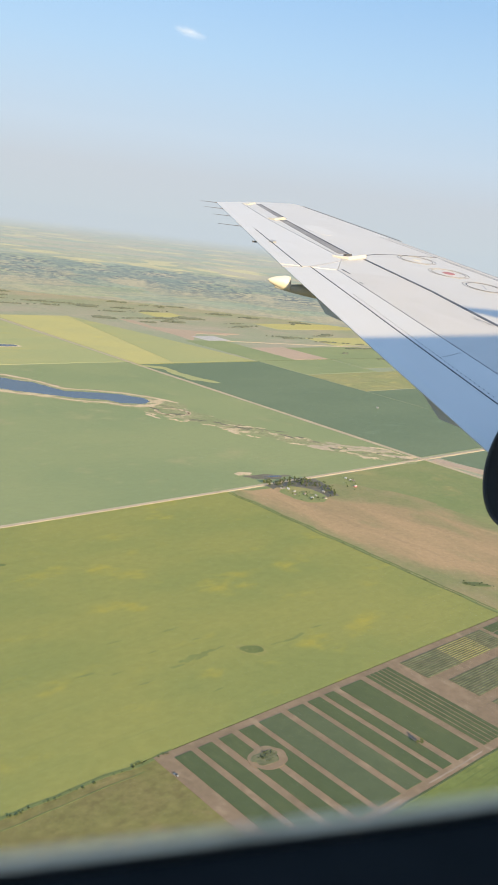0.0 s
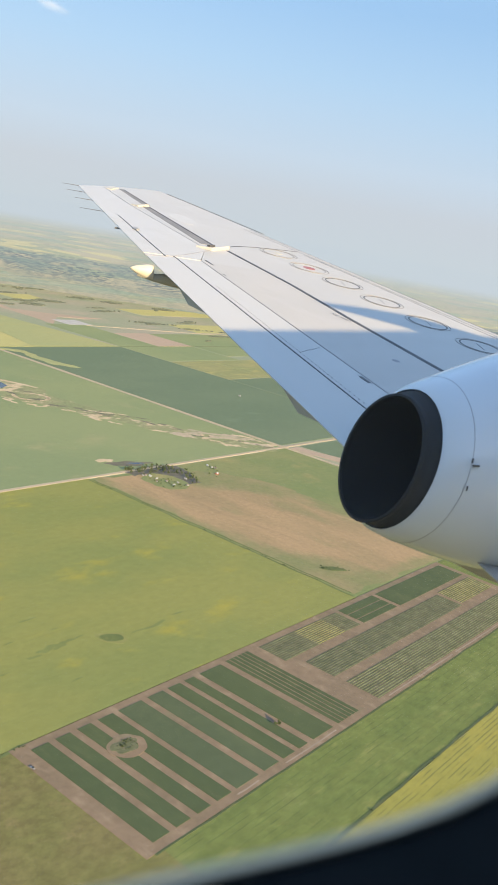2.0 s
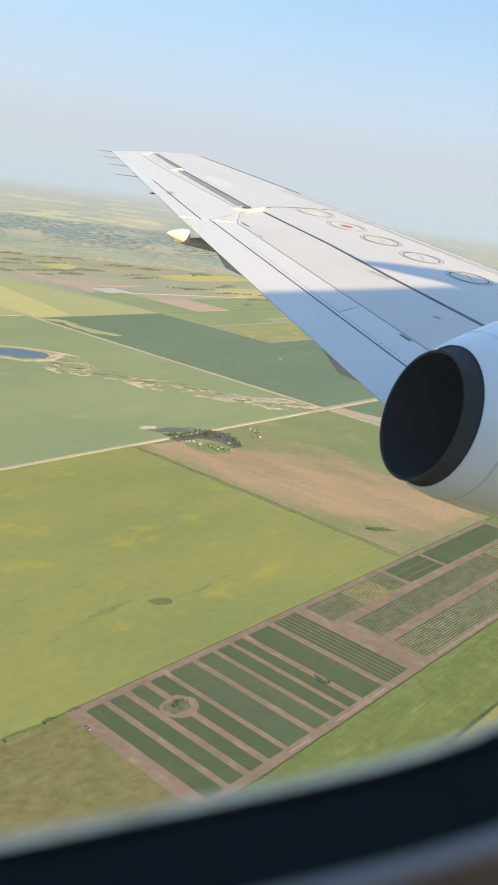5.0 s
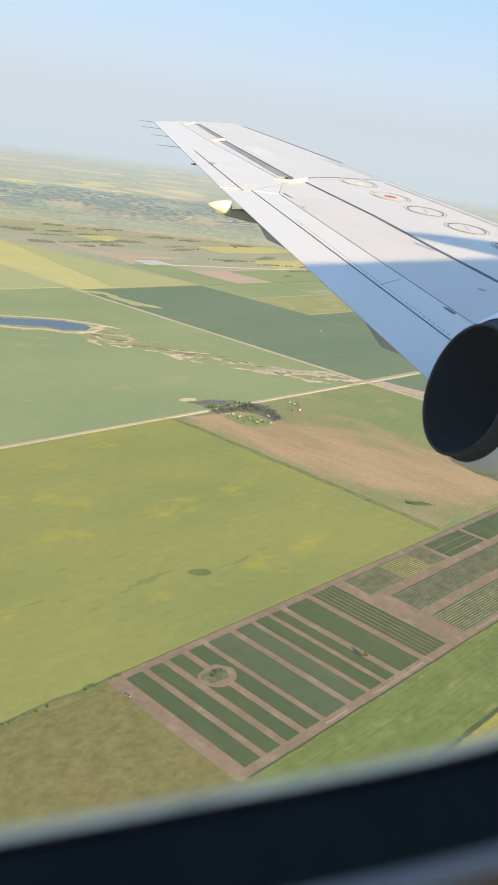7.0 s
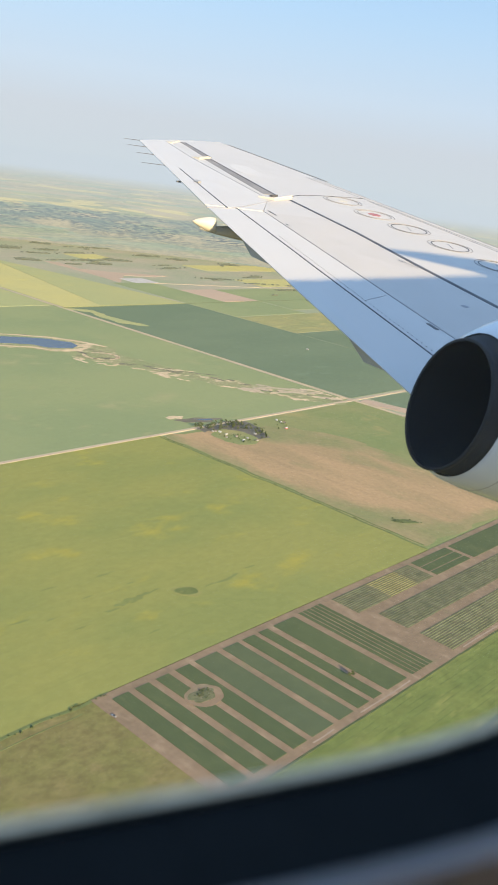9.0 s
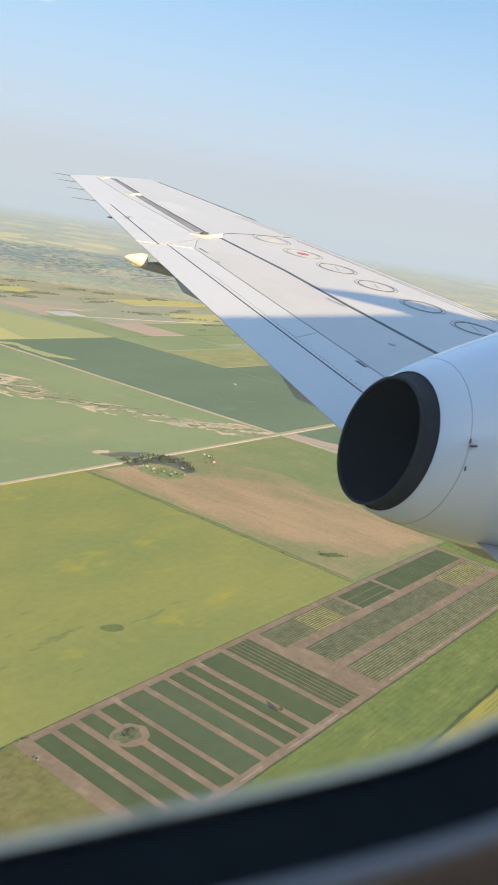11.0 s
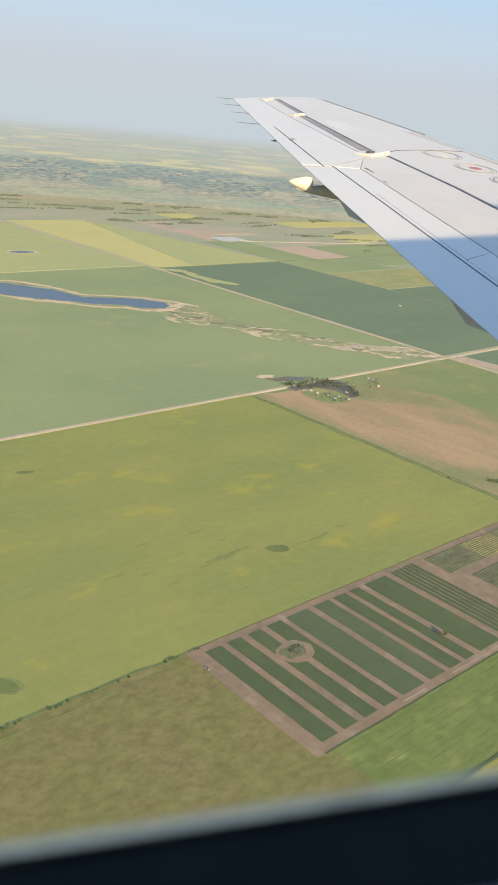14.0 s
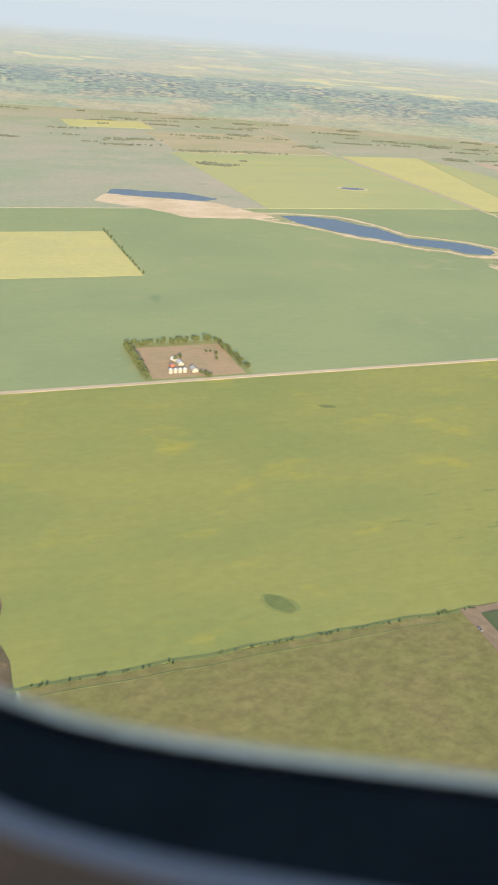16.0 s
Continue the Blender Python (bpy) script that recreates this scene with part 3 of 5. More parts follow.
for i, line in enumerate(SANDS):
    for (x0, y0), (x1, y1) in zip(line, line[1:]):
        for _ in range(2):
            f, wide = _rs.random(), 9 if i < 7 else 20
            blob("sand_patch", x0 + (x1 - x0) * f + _rs.uniform(-wide, wide), y0 + (y1 - y0) * f + _rs.uniform(-wide, wide), _rs.uniform(7, 17), _rs.uniform(3.5, 0.55 * wide), math.degrees(math.atan2(y1 - y0, x1 - x0)) + _rs.uniform(-25, 25), 0.79 + 0.004 * i + _rs.uniform(0, 0.003), SAND, "pale dry sand in the marsh", "sand", uneven=0.42, seed=_rs.uniform(0, 50))
for i in range(16):
    f = i / 15
    blob("reed_patch", 320 + 500 * f + _rs.uniform(-20, 20), 2120 - 320 * f + _rs.uniform(-26, 26), _rs.uniform(9, 22), _rs.uniform(3, 6), _rs.uniform(-50, -10), 0.76 + 0.003 * i, REEDS, "brown dry reeds in the marsh", "reeds", uneven=0.35, seed=i * 1.7)
for i in range(15):
    f = (i + 0.5) / 15
    blob("sand_patch", 660 + 195 * f + _rs.uniform(-12, 12), 1842 - 40 * f + 34 * math.sin(3.1 * f) + _rs.uniform(-24, 24), _rs.uniform(16, 40), _rs.uniform(5, 12), _rs.uniform(-32, 8), 0.83 + 0.003 * i, SANDY, "broken pale sand beside the crossroads", "sand", uneven=0.55, seed=40 + 1.9 * i)
slab("grass_hollow", [(335, 2790), (437, 2768), (475, 2680), (520, 2625), (577, 2562), (540, 2560), (480, 2590), (440, 2660), (420, 2735), (340, 2765)], 0.95, MILD, "pale grassy hollow in a dark crop", "hollow", ragged=12, step=18)
band("sand_patch", [uv(1688, 1100), uv(1715, 1000), uv(1742, 880), uv(1800, 720), uv(1900, 640)], [26, 40, 48, 50, 30], 0.7, PINK, "pale sandy strip beside a road", "sand", ragged=12, step=22)
blob("marsh", *uv(1880, 640), 130, 32, -10, 0.74, BURNT, "dark reedy marsh", "marsh", seed=2.0)
blob("pond", *uv(1890, 630), 50, 12, -10, 0.8, WATER, "dark pond among reeds", "pond", seed=2.4)
blob("shore", -78, 2958, 50, 26, 20, 0.75, SAND, "pale rim of a small pond", "shore", seed=5.0)
blob("pond", -78, 2958, 40, 19, 20, 0.85, WATER, "small blue pond in a field", "pond", seed=5.0)
blob("pond", *uv(526, 988), 13, 5, 10, 0.95, HOLLOW, "dark green wet hollow in the crop", "hollow", seed=1.0)
DAMP = field_mat("damp_crop", (0.140, 0.160, 0.052), (0.160, 0.178, 0.056), (0.124, 0.148, 0.050), 0.8, (0.4, 1, 1), 0.05)
THIN = field_mat("thin_yellow_crop", (0.205, 0.200, 0.066), (0.172, 0.182, 0.058), (0.250, 0.222, 0.070), 0.7, (1, 1, 1), 0.08)
for i, (u_, v_, ln, wd) in enumerate(((572, 651, 12, 2.2), (590, 656, 12, 4.0), (607, 656, 13, 5.0), (622, 659, 11, 3.2), (640, 660, 6, 1.5), (704, 633, 7, 1.6), (726, 631, 13, 2.6), (750, 634, 10, 1.8), (786, 639, 8, 1.4), (475, 686, 14, 1.8), (505, 672, 9, 1.2), (542, 731, 8, 1.3), (615, 724, 12, 1.8), (566, 690, 8, 1.1), (630, 690, 7, 1.2), (518, 640, 9, 1.2), (580, 590, 7, 1.2))):
    blob("wet_streak", *uv(u_, v_), ln, wd, GRID + 4 * math.sin(2.1 * i), 0.9 + 0.003 * i, DAMP, "darker green streak in the crop", "hollow", uneven=0.5, seed=2.2 + i)
blob("hollow_rim", *uv(671, 636), 19, 13, -4, 0.93, THIN, "thin yellowish crop round a wet hollow", "hollow", uneven=0.22, seed=3.4)
blob("pond", *uv(672, 637), 14.5, 9, -4, 0.98, HOLLOW, "dark green wet hollow in the crop", "hollow", uneven=0.07, seed=3.0)
blob("hollow_rim", *uv(287, 582), 21, 12, -25, 0.93, DAMP, "thin darker crop round a wet hollow", "hollow", uneven=0.12, seed=4.0)
blob("pond", *uv(288, 582), 17, 9.5, -25, 0.97, HOLLOW, "dark green wet hollow in the crop", "hollow", uneven=0.1, seed=4.4)
blob("hollow", -467, 787, 40, 13, -8, 0.95, DITCH, "pale-rimmed grassy slough in the crop", "hollow", seed=6.0)
blob("pond", -471, 782, 12, 3.5, -8, 1.05, WATER, "small dark pool in a slough", "pond", seed=6.5)
blob("hollow", *uv(1075, 205), 6, 5, 0, 1.0, DITCH, "small weedy hollow in the canola", "hollow", seed=8.0)
blob("hollow", *uv(852, 150), 22, 30, 20, 1.0, BARLEY, "grey-green thin patch in the canola", "hollow", seed=9.0)
block("gravel_pad", 2335, 2460, 2690, 2800, 0.8, plain_mat("pale_gravel", (0.37, 0.36, 0.34), None, 0.9, scale=0.05), "pale grey gravel yard", "yard")
slab("sand_patch", [(385, 3960), (451, 3955), (520, 3790), (640, 3770), (915, 3795), (840, 3720), (700, 3690), (640, 3460), (585, 3590), (492, 3760)], 0.7, PINK, "pale bare earth beside a gravel yard", "sand", ragged=14, step=30)

# trial plots: bare soil with strips and rows of crops
block("plot_soil", 448, 1309, 356, 531, 1.1, SOIL, "pinkish brown bare soil of trial plots", "soil")
TRIAL = "strips of the trial plots"
for i, (u0, u1) in enumerate(((465, 484.5), (492.5, 510), (519, 536), (545, 564.5), (572, 604), (613, 636), (643.5, 662.5), (670, 685), (695, 731.5))):
    block("crop_strip", u0, u1, 366, 520.5, 1.45, STRIP_L if i in (4, 5) else STRIP, "dark green crop strip between bare paths", "crop strip", group=TRIAL)
for i in range(6):
    block("crop_strip", 742 + 7.2 * i, 747.4 + 7.2 * i, 366, 522, 1.4, STRIP, "narrow dark green crop strip", "crop strip", group=TRIAL)
for u0, u1, v0, v1 in ((985, 1077, 479.5, 490), (985, 1077, 491.8, 505.2), (985, 1077, 507, 521.5), (1086, 1297, 478.5, 521.5)):
    block("crop_strip", u0, u1, v0, v1, 1.45, STRIP, "dark green crop block", "crop strip", group=TRIAL)
for u0, u1, v0, v1, mat, lab in ((804, 875.6, 480, 521, ROW_G, "pale green"), (876, 939, 480, 521, ROW_Y, "yellow"), (939.6, 976, 480, 521, ROW_G, "pale green"),
                                   (823.5, 1176, 423.5, 465, ROW_G, "pale green"), (1185, 1298, 427, 469, ROW_Y, "yellow-green"), (826, 1294, 364.5, 409, ROW_O, "olive yellow-green")):
    block("crop_strip", u0, u1, v0, v1, 1.3, ROW_BED, "dark green crop under planted rows", "crop strip", group="blocks of planted rows")
    k = int((v1 - v0) / 3.7)
    for i in range(k):
        vv = v0 + 1.0 + i * (v1 - v0 - 1.0) / k
        block("crop_row", u0, u1, vv, vv + 1.2, 1.6, mat, f"{lab} planted row", "crop row", group="planted rows of the trial plots")
PALE_SOIL = field_mat("dry_pale_soil", (0.262, 0.206, 0.146), (0.230, 0.182, 0.128), (0.22, 0.165, 0.11), 0.6, (0.4, 1, 1), 0.03)
for u0, u1 in ((566, 598), (640, 730), (842, 1010), (1020, 1300)):
    band("path_edge", [uv(u0, 360.6), uv((u0 + u1) / 2, 360.2), uv(u1, 360.8)], 1.7, 1.16, PALE_SOIL, "pale dry soil edge along the plots", "soil", ragged=0.8, step=8)
band("ditch", [uv(457, 355), uv(900, 354.4), uv(1309, 355)], 2.2, 1.2, STRIP, "dark grassy furrow below the plots", "ditch", ragged=1.2, step=10)
blob("hollow", *uv(538, 472), 21, 17, 40, 1.5, SOIL, "round bare patch in the plots", "hollow", uneven=0.10, seed=3.3)
MOUND = field_mat("weedy_mound", (0.118, 0.120, 0.060), (0.092, 0.102, 0.050), (0.175, 0.145, 0.09), 0.8, (1, 1, 1), 0.12, grain=0.25)
blob("thicket", *uv(539, 474), 14, 9, 30, 1.7, MOUND, "weedy brown and green mound in the plots", "thicket", uneven=0.3, seed=3.6)

# ---- the aircraft: metres from the eye; x forward, y outboard, z up ----
PAINT = plain_mat("wing_paint", (0.402, 0.382, 0.350), (0.384, 0.364, 0.334), 0.38, scale=0.9, bump=0.02)
PANEL_PAINT = plain_mat("wing_panel_paint", (0.425, 0.408, 0.38), (0.413, 0.396, 0.369), 0.36, scale=1.3)
WHITE_PAINT = plain_mat("nacelle_paint", (0.56, 0.59, 0.605), (0.53, 0.56, 0.575), 0.13, scale=1.2)
BEIGE = plain_mat("skin_panel_paint", (0.392, 0.368, 0.336), (0.372, 0.350, 0.320), 0.42, scale=1.7)
CREAM = plain_mat("cream_fairing", (0.46, 0.435, 0.365), (0.42, 0.395, 0.33), 0.5, scale=4)
SEALANT = plain_mat("dark_sealant", (0.035, 0.035, 0.04), (0.07, 0.07, 0.075), 0.6, scale=5)
GREY_LINE = plain_mat("grey_seam", (0.22, 0.22, 0.23), (0.30, 0.30, 0.31), 0.6, scale=5)
SLOT = plain_mat("slot_grey", (0.150, 0.143, 0.135), (0.19, 0.18, 0.17), 0.6, scale=3)
RUST = plain_mat("red_marking", (0.26, 0.085, 0.085), (0.33, 0.16, 0.155), 0.6, scale=9)
SOOT = plain_mat("sooty_steel", (0.016, 0.017, 0.018), (0.024, 0.024, 0.025), 0.72, 0.0, scale=4, spec=0.25)
# inside of the tailpipe, darker than its outer side
BLACK = plain_mat("pipe_inside_black", (0.007, 0.008, 0.009), (0.010, 0.011, 0.012), 0.9, scale=4, spec=0.15)
SHEEN = plain_mat("painted_sheen", (0.445, 0.43, 0.405), (0.415, 0.40, 0.375), 0.4, scale=6)
# brownish tone for shade and ground bounce on undersides, put in the colour
UNDER = plain_mat("underside_shade_paint", (0.36, 0.34, 0.27), (0.30, 0.28, 0.22), 0.6, scale=2)

airplane = thing("airplane", (0, 0, EYE_Z), "white and grey low-wing propeller airliner in flight", "airplane")
airplane.matrix_world = pose(0, 0, EYE_Z, 0.42, -0.03, 0.42)


def wing_z(y):
    return -1.72 + 0.144 * y


def te_x(y):
    return 2.53 + 0.07 * min(max((3.7 - y) / 0.6, 0.0), 1.0) if y < 8 else 2.53 + 0.11 * (y - 8) / 4.94


def le_x(y):
    return 6.19 - 0.287 * (y - 7.32) - 0.023 * max(y - 10, 0) - 0.31 * (max(y - 11.6, 0) / 1.34) ** 2


def split_x(y):  # where flap and aileron meet the wing box
    return 3.18 + 0.055 * (9.04 - y) if y < 8.86 else 3.19 + 0.3 * (y - 8.86) / 0.74 if y < 9.6 else 3.49 - 0.108 * (y - 9.6)


def tip_shear(x, y):
    s = min(max((y - 11.6) / 1.34, 0.0), 1.0)
    d = max(x - te_x(y), 0.0)
    return y + (0.95 * d - 0.2 * d * d) * s * s


def section(y, piece):
    a, b, m = te_x(y), le_x(y), split_x(y)
    chord = b - a
    thick = 0.125 * chord * (1 - 0.25 * max(y - 9, 0) / 5)

    def lower(x):
        s = (x - a) / chord
        return wing_z(y) - thick * min(1.0, (s / 0.55) ** 0.8) if s < 0.85 else wing_z(y) - thick * (1 - 0.45 * ((s - 0.85) / 0.15) ** 2)

    def upper(x):
        s = (x - a) / chord
        return wing_z(y) if s < 0.95 else wing_z(y) - 0.45 * thick * (1 - math.sqrt(max(1 - ((s - 0.95) / 0.05) ** 2, 0)))

    if piece == "box":
        xs = [m + 0.002] + [m + (b - m) * k / 9 for k in range(1, 7)] + [a + chord * s for s in (0.89, 0.95, 0.965, 0.98, 0.992, 1.0)]
        xs = sorted(set(xs))
    else:
        xs = [a + (m - a) * k / 4 for k in range(5)]
    up = [(x, upper(x)) for x in xs]
    dn = [(x, lower(x)) for x in xs[:-1][::-1]] if piece == "box" else [(x, lower(x) - 0.006) for x in xs[::-1]]
    return [(x, tip_shear(x, y), z + wing_z(tip_shear(x, y)) - wing_z(y)) for x, z in up + dn]


def loft(rings):
    bm = bmesh.new()
    vs = [[bm.verts.new(p) for p in r] for r in rings]
    k = len(vs[0])
    for r0, r1 in zip(vs, vs[1:]):
        for i in range(k):
            j = (i + 1) % k
            bm.faces.new((r0[i], r0[j], r1[j], r1[i]))
    bm.faces.new(vs[0])
    bm.faces.new(vs[-1])
    return bm


YS = [-1.0, 1, 2.5, 3.1, 3.7, 4, 5.5, 7, 8.3, 8.85, 9.6, 10.3, 11, 11.7, 12.0, 12.3, 12.6, 12.94]
wing = part("wing", loft([section(y, "box") for y in YS]), PAINT, airplane, "pale grey painted wing with dark panel seams")
part("flap", loft([section(y, "tail") for y in (-0.6, 2, 3.1, 3.7, 4, 6, 8.83)]), PANEL_PAINT, wing, "pale grey trailing edge flap")
part("aileron", loft([section(y, "tail") for y in (8.86, 9.6, 10.3, 11, 11.7, 12.1, 12.5, 12.94)]), PANEL_PAINT, wing, "pale grey aileron")


def ribbon(name, pts, width, mat, parent, lift=0.003, closed=False, label="", dashes=0.0, across=False):
    """A thin raised strip on the wing's skin along points (x, y); width at both ends."""
    bm = bmesh.new()
    k = len(pts)
    w0, w1 = width if isinstance(width, tuple) else (width, width)
    span = range(k if closed else k - 1)
    for i in span:
        a, b = Vector(pts[i]), Vector(pts[(i + 1) % k])
        d = (b - a).normalized()
        nr = Vector((1, 0)) if across else Vector((-d.y, d.x))
        wa, wb = w0 + (w1 - w0) * i / max(k - 1, 1), w0 + (w1 - w0) * (i + 1) / max(k - 1, 1)
        if dashes:
            b = a.lerp(b, dashes)
        quad = [a + nr * wa / 2, b + nr * wb / 2, b - nr * wb / 2, a - nr * wa / 2]
        lo = [bm.verts.new((p.x, p.y, wing_z(p.y) - 0.004)) for p in quad]
        hi = [bm.verts.new((p.x, p.y, wing_z(p.y) + lift)) for p in quad]
        bm.faces.new(hi)
        for q in range(4):
            bm.faces.new((hi[q], hi[(q + 1) % 4], lo[(q + 1) % 4], lo[q]))
    return part(name, bm, mat, parent, label)


def skin_z(x, y):  # height of the wing's upper skin, with its rounded leading edge
    a, b = te_x(y), le_x(y)
    s, thick = (x - a) / (b - a), 0.125 * (b - a) * (1 - 0.25 * max(y - 9, 0) / 5)
    return wing_z(y) if s < 0.95 else wing_z(y) - 0.45 * thick * (1 - math.sqrt(max(1 - ((s - 0.95) / 0.05) ** 2, 0)))


def edge_line(back, width, mat, label):
    """A thin strip along the rounded leading edge, a given distance behind it."""
    bm = bmesh.new()
    rows = []
    for k in range(25):
        y = 5.4 + 6.1 * k / 24
        x = le_x(y) - back
        rows.append([bm.verts.new((q, y, skin_z(q, y) + h)) for q, h in ((x, 0.003), (x + width, 0.003), (x + width, -0.01), (x, -0.01))])
    for r0, r1 in zip(rows, rows[1:]):
        for i in range(4):
            j = (i + 1) % 4
            bm.faces.new((r0[i], r0[j], r1[j], r1[i]))
    return part("edge_strip", bm, mat, wing, label)


edge_line(0.17, 0.016, GREY_LINE, "thin grey line along the leading edge")
ribbon("edge_strip", [(le_x(y) - 0.05, tip_shear(le_x(y) - 0.05, y)) for y in (11.35, 11.6, 11.9, 12.2, 12.5, 12.7, 12.85)], 0.016, SLOT, wing, label="thin dark line along the leading edge")
edge_line(0.27, 0.006, GREY_LINE, "thin grey line along the leading edge")


def line_of(a, b, k=8):
    return [(a[0] + (b[0] - a[0]) * i / k, a[1] + (b[1] - a[1]) * i / k) for i in range(k + 1)]


ribbon("seam", [(3.79, 9.65), (4.03, 8.27), (4.14, 7.19), (4.31, 5.89), (4.5, 4.3)], (0.042, 0.056), SEALANT, wing, label="wide dark sealed seam")
ribbon("seam", line_of((2.89, 8.86), (2.95, 7.1)) + line_of((2.95, 7.0), (3.04, 4.3)), 0.012, SEALANT, wing)
ribbon("seam", line_of((2.76, 10.91), (2.78, 8.80)), 0.012, SEALANT, wing, label="dark trim tab hinge line")
ribbon("seam", line_of((3.08, 13.2), (3.16, 12.0)) + line_of((3.16, 11.95), (3.47, 9.66)), 0.009, GREY_LINE, wing)
ribbon("seam", [(2.53, 8.72), (2.78, 8.79), (3.05, 9.02), (3.35, 9.33), (3.62, 9.62)], 0.010, GREY_LINE, wing)
ribbon("seam", [(3.85, 9.86), (3.95, 9.96), (4.07, 10.06), (4.4, 10.2), (4.81, 10.31), (5.05, 10.36)], 0.014, SEALANT, wing)
ribbon("seam", [(6.35, 5.6), (5.78, 7.5), (5.42, 8.9), (5.05, 10.2)], 0.008, GREY_LINE, wing)
ribbon("seam", [(split_x(y), y) for y in (8.84, 8, 7, 6, 5, 4)], 0.006, GREY_LINE, wing)
# no groove is cut: raised grey strips carry the slot's shade as colour
ribbon("aileron_slot_shade", line_of((3.37, 13.3), (3.45, 12.14), 3), (0.075, 0.11), SLOT, wing, label="grey strip for the shade in the slot before the aileron")
ribbon("aileron_slot_shade", line_of((3.40, 11.98), (3.60, 9.84), 3), (0.115, 0.16), SLOT, wing, label="grey strip for the shade in the slot before the aileron")
# darker ribbons painted as the shadow along the slot's upper edge
ribbon("slot_shadow_line", line_of((3.405, 13.3), (3.50, 12.14), 3), 0.014, SEALANT, wing, 0.006, label="dark line for the shadow along the slot's upper edge")
ribbon("slot_shadow_line", line_of((3.455, 11.98), (3.675, 9.84), 3), (0.016, 0.024), SEALANT, wing, 0.006, label="dark line for the shadow along the slot's upper edge")
bm = bmesh.new()
bmesh.ops.create_cone(bm, cap_ends=True, segments=8, radius1=0.0062, radius2=0.0045, depth=0.004)
rivet = part("rivet", bm, SEALANT, wing)
dots = [(2.99 + 0.08 * i / 46, 7.75 - 3.05 * i / 46) for i in range(47)] + [(3.04 + 0.25 * i / 6, 5.91 + 0.17 * i / 6) for i in range(7)]
for i, (x, y) in enumerate(dots):
    ob = rivet if i == 0 else new("rivet", rivet.data)
    ob.parent = wing
    ob.location = (x, y, wing_z(y) + 0.002)
font = bpy.data.curves.new("lettering", "FONT")
font.body, font.size = "NO STEP", 0.062
letters = new("lettering_curve", font)
me = bpy.data.meshes.new_from_object(letters)
bpy.data.objects.remove(letters)
bm = bmesh.new()
bm.from_mesh(me)
ax = Vector((0.33, -0.944))
for q in bm.verts:
    x, y = 3.985 + ax.x * q.co.x - ax.y * q.co.y, 7.275 + ax.y * q.co.x + ax.x * q.co.y
    q.co = (x, y, wing_z(y) + 0.0055)
part("lettering", bm, SEALANT, wing, "small dark stencilled words")



def skin_panel(ys, x_aft, x_fore, mat, label):
    """A thin skin plate on the wing between two edges given along the span."""
    bm = bmesh.new()
    rows = [[bm.verts.new((x, y, wing_z(y) + h)) for x, h in ((x_aft(y), 0.0015), (x_fore(y), 0.0015), (x_fore(y), -0.004), (x_aft(y), -0.004))] for y in ys]
    for r0, r1 in zip(rows, rows[1:]):
        for i in range(4):
            j = (i + 1) % 4
            bm.faces.new((r0[i], r0[j], r1[j], r1[i]))
    for r in (rows[0], rows[-1]):
        bm.faces.new(r)
    return part("skin_panel", bm, mat, wing, label)


def seam_x(y):
    return 3.79 + 0.174 * (9.65 - y) if y > 8.27 else 4.03 + 0.102 * (8.27 - y) if y > 7.19 else 4.14 + 0.13 * (7.19 - y)


skin_panel([4.4, 5.2, 5.89, 6.5, 7.19, 7.7, 8.27, 8.8], lambda y: split_x(y) + 0.012, lambda y: seam_x(y) - 0.035, BEIGE, "beige-grey skin panel")
ribbon("drain_patch", line_of((3.34, 5.46), (3.35, 5.33), 2), 0.03, SEALANT, wing)
ribbon("drain_patch", line_of((3.26, 8.90), (3.28, 8.70), 2), 0.02, SEALANT, wing)
ribbon("drain_patch", line_of((3.26, 8.33), (3.27, 8.28), 1), 0.02, SEALANT, wing)


def ring_pts(cx, cy, r, k=28):
    return [(cx + r * math.cos(i * math.tau / k), cy + r * math.sin(i * math.tau / k)) for i in range(k)]


def disc(name, cx, cy, r, mat, parent, label, stretch=1.0, lift=0.003):
    bm = bmesh.new()
    pts = [(cx + (x - cx), cy + (y - cy) * stretch) for x, y in ring_pts(cx, cy, r)]
    hi = [bm.verts.new((x, y, wing_z(y) + lift)) for x, y in pts]
    lo = [bm.verts.new((x, y, wing_z(y) - 0.004)) for x, y in pts]
    bm.faces.new(hi)
    for k in range(len(pts)):
        j = (k + 1) % len(pts)
        bm.faces.new((hi[k], hi[j], lo[j], lo[k]))
    return part(name, bm, mat, parent, label)


for i, (cx, cy) in enumerate(((4.61, 10.02), (4.74, 9.37), (4.89, 8.77), (5.04, 8.11), (5.20, 7.42), (5.38, 6.75), (5.55, 6.1))):
    ribbon("fuel_panel", ring_pts(cx, cy, 0.200), 0.012 if i > 1 else 0.009, SEALANT if i > 1 else SLOT, wing, closed=True, label="round fuel tank cover outlined in black")
    ribbon("bolt_ring", ring_pts(cx, cy, 0.240, 34), 0.0055, SLOT, wing, closed=True)
    if i < 2:
        disc("cap", cx, cy, 0.075 if i else 0.06, RUST if i else CREAM, wing, "faded red cap mark" if i else "faded cream cap mark")
    else:
        ribbon("scratch", [(cx - 0.02, cy - 0.1), (cx + 0.03, cy + 0.1)], 0.008, GREY_LINE, wing)


disc("filler_cap", 3.95, 5.96, 0.035, GREY_LINE, wing, "small round grey cap")
# the sheen reflected near the tip, painted as a paler disc
disc("sheen_patch", 3.78, 11.46, 0.17, SHEEN, wing, "paler oval painted in as a sheen on the wing", 2.1, 0.0015)


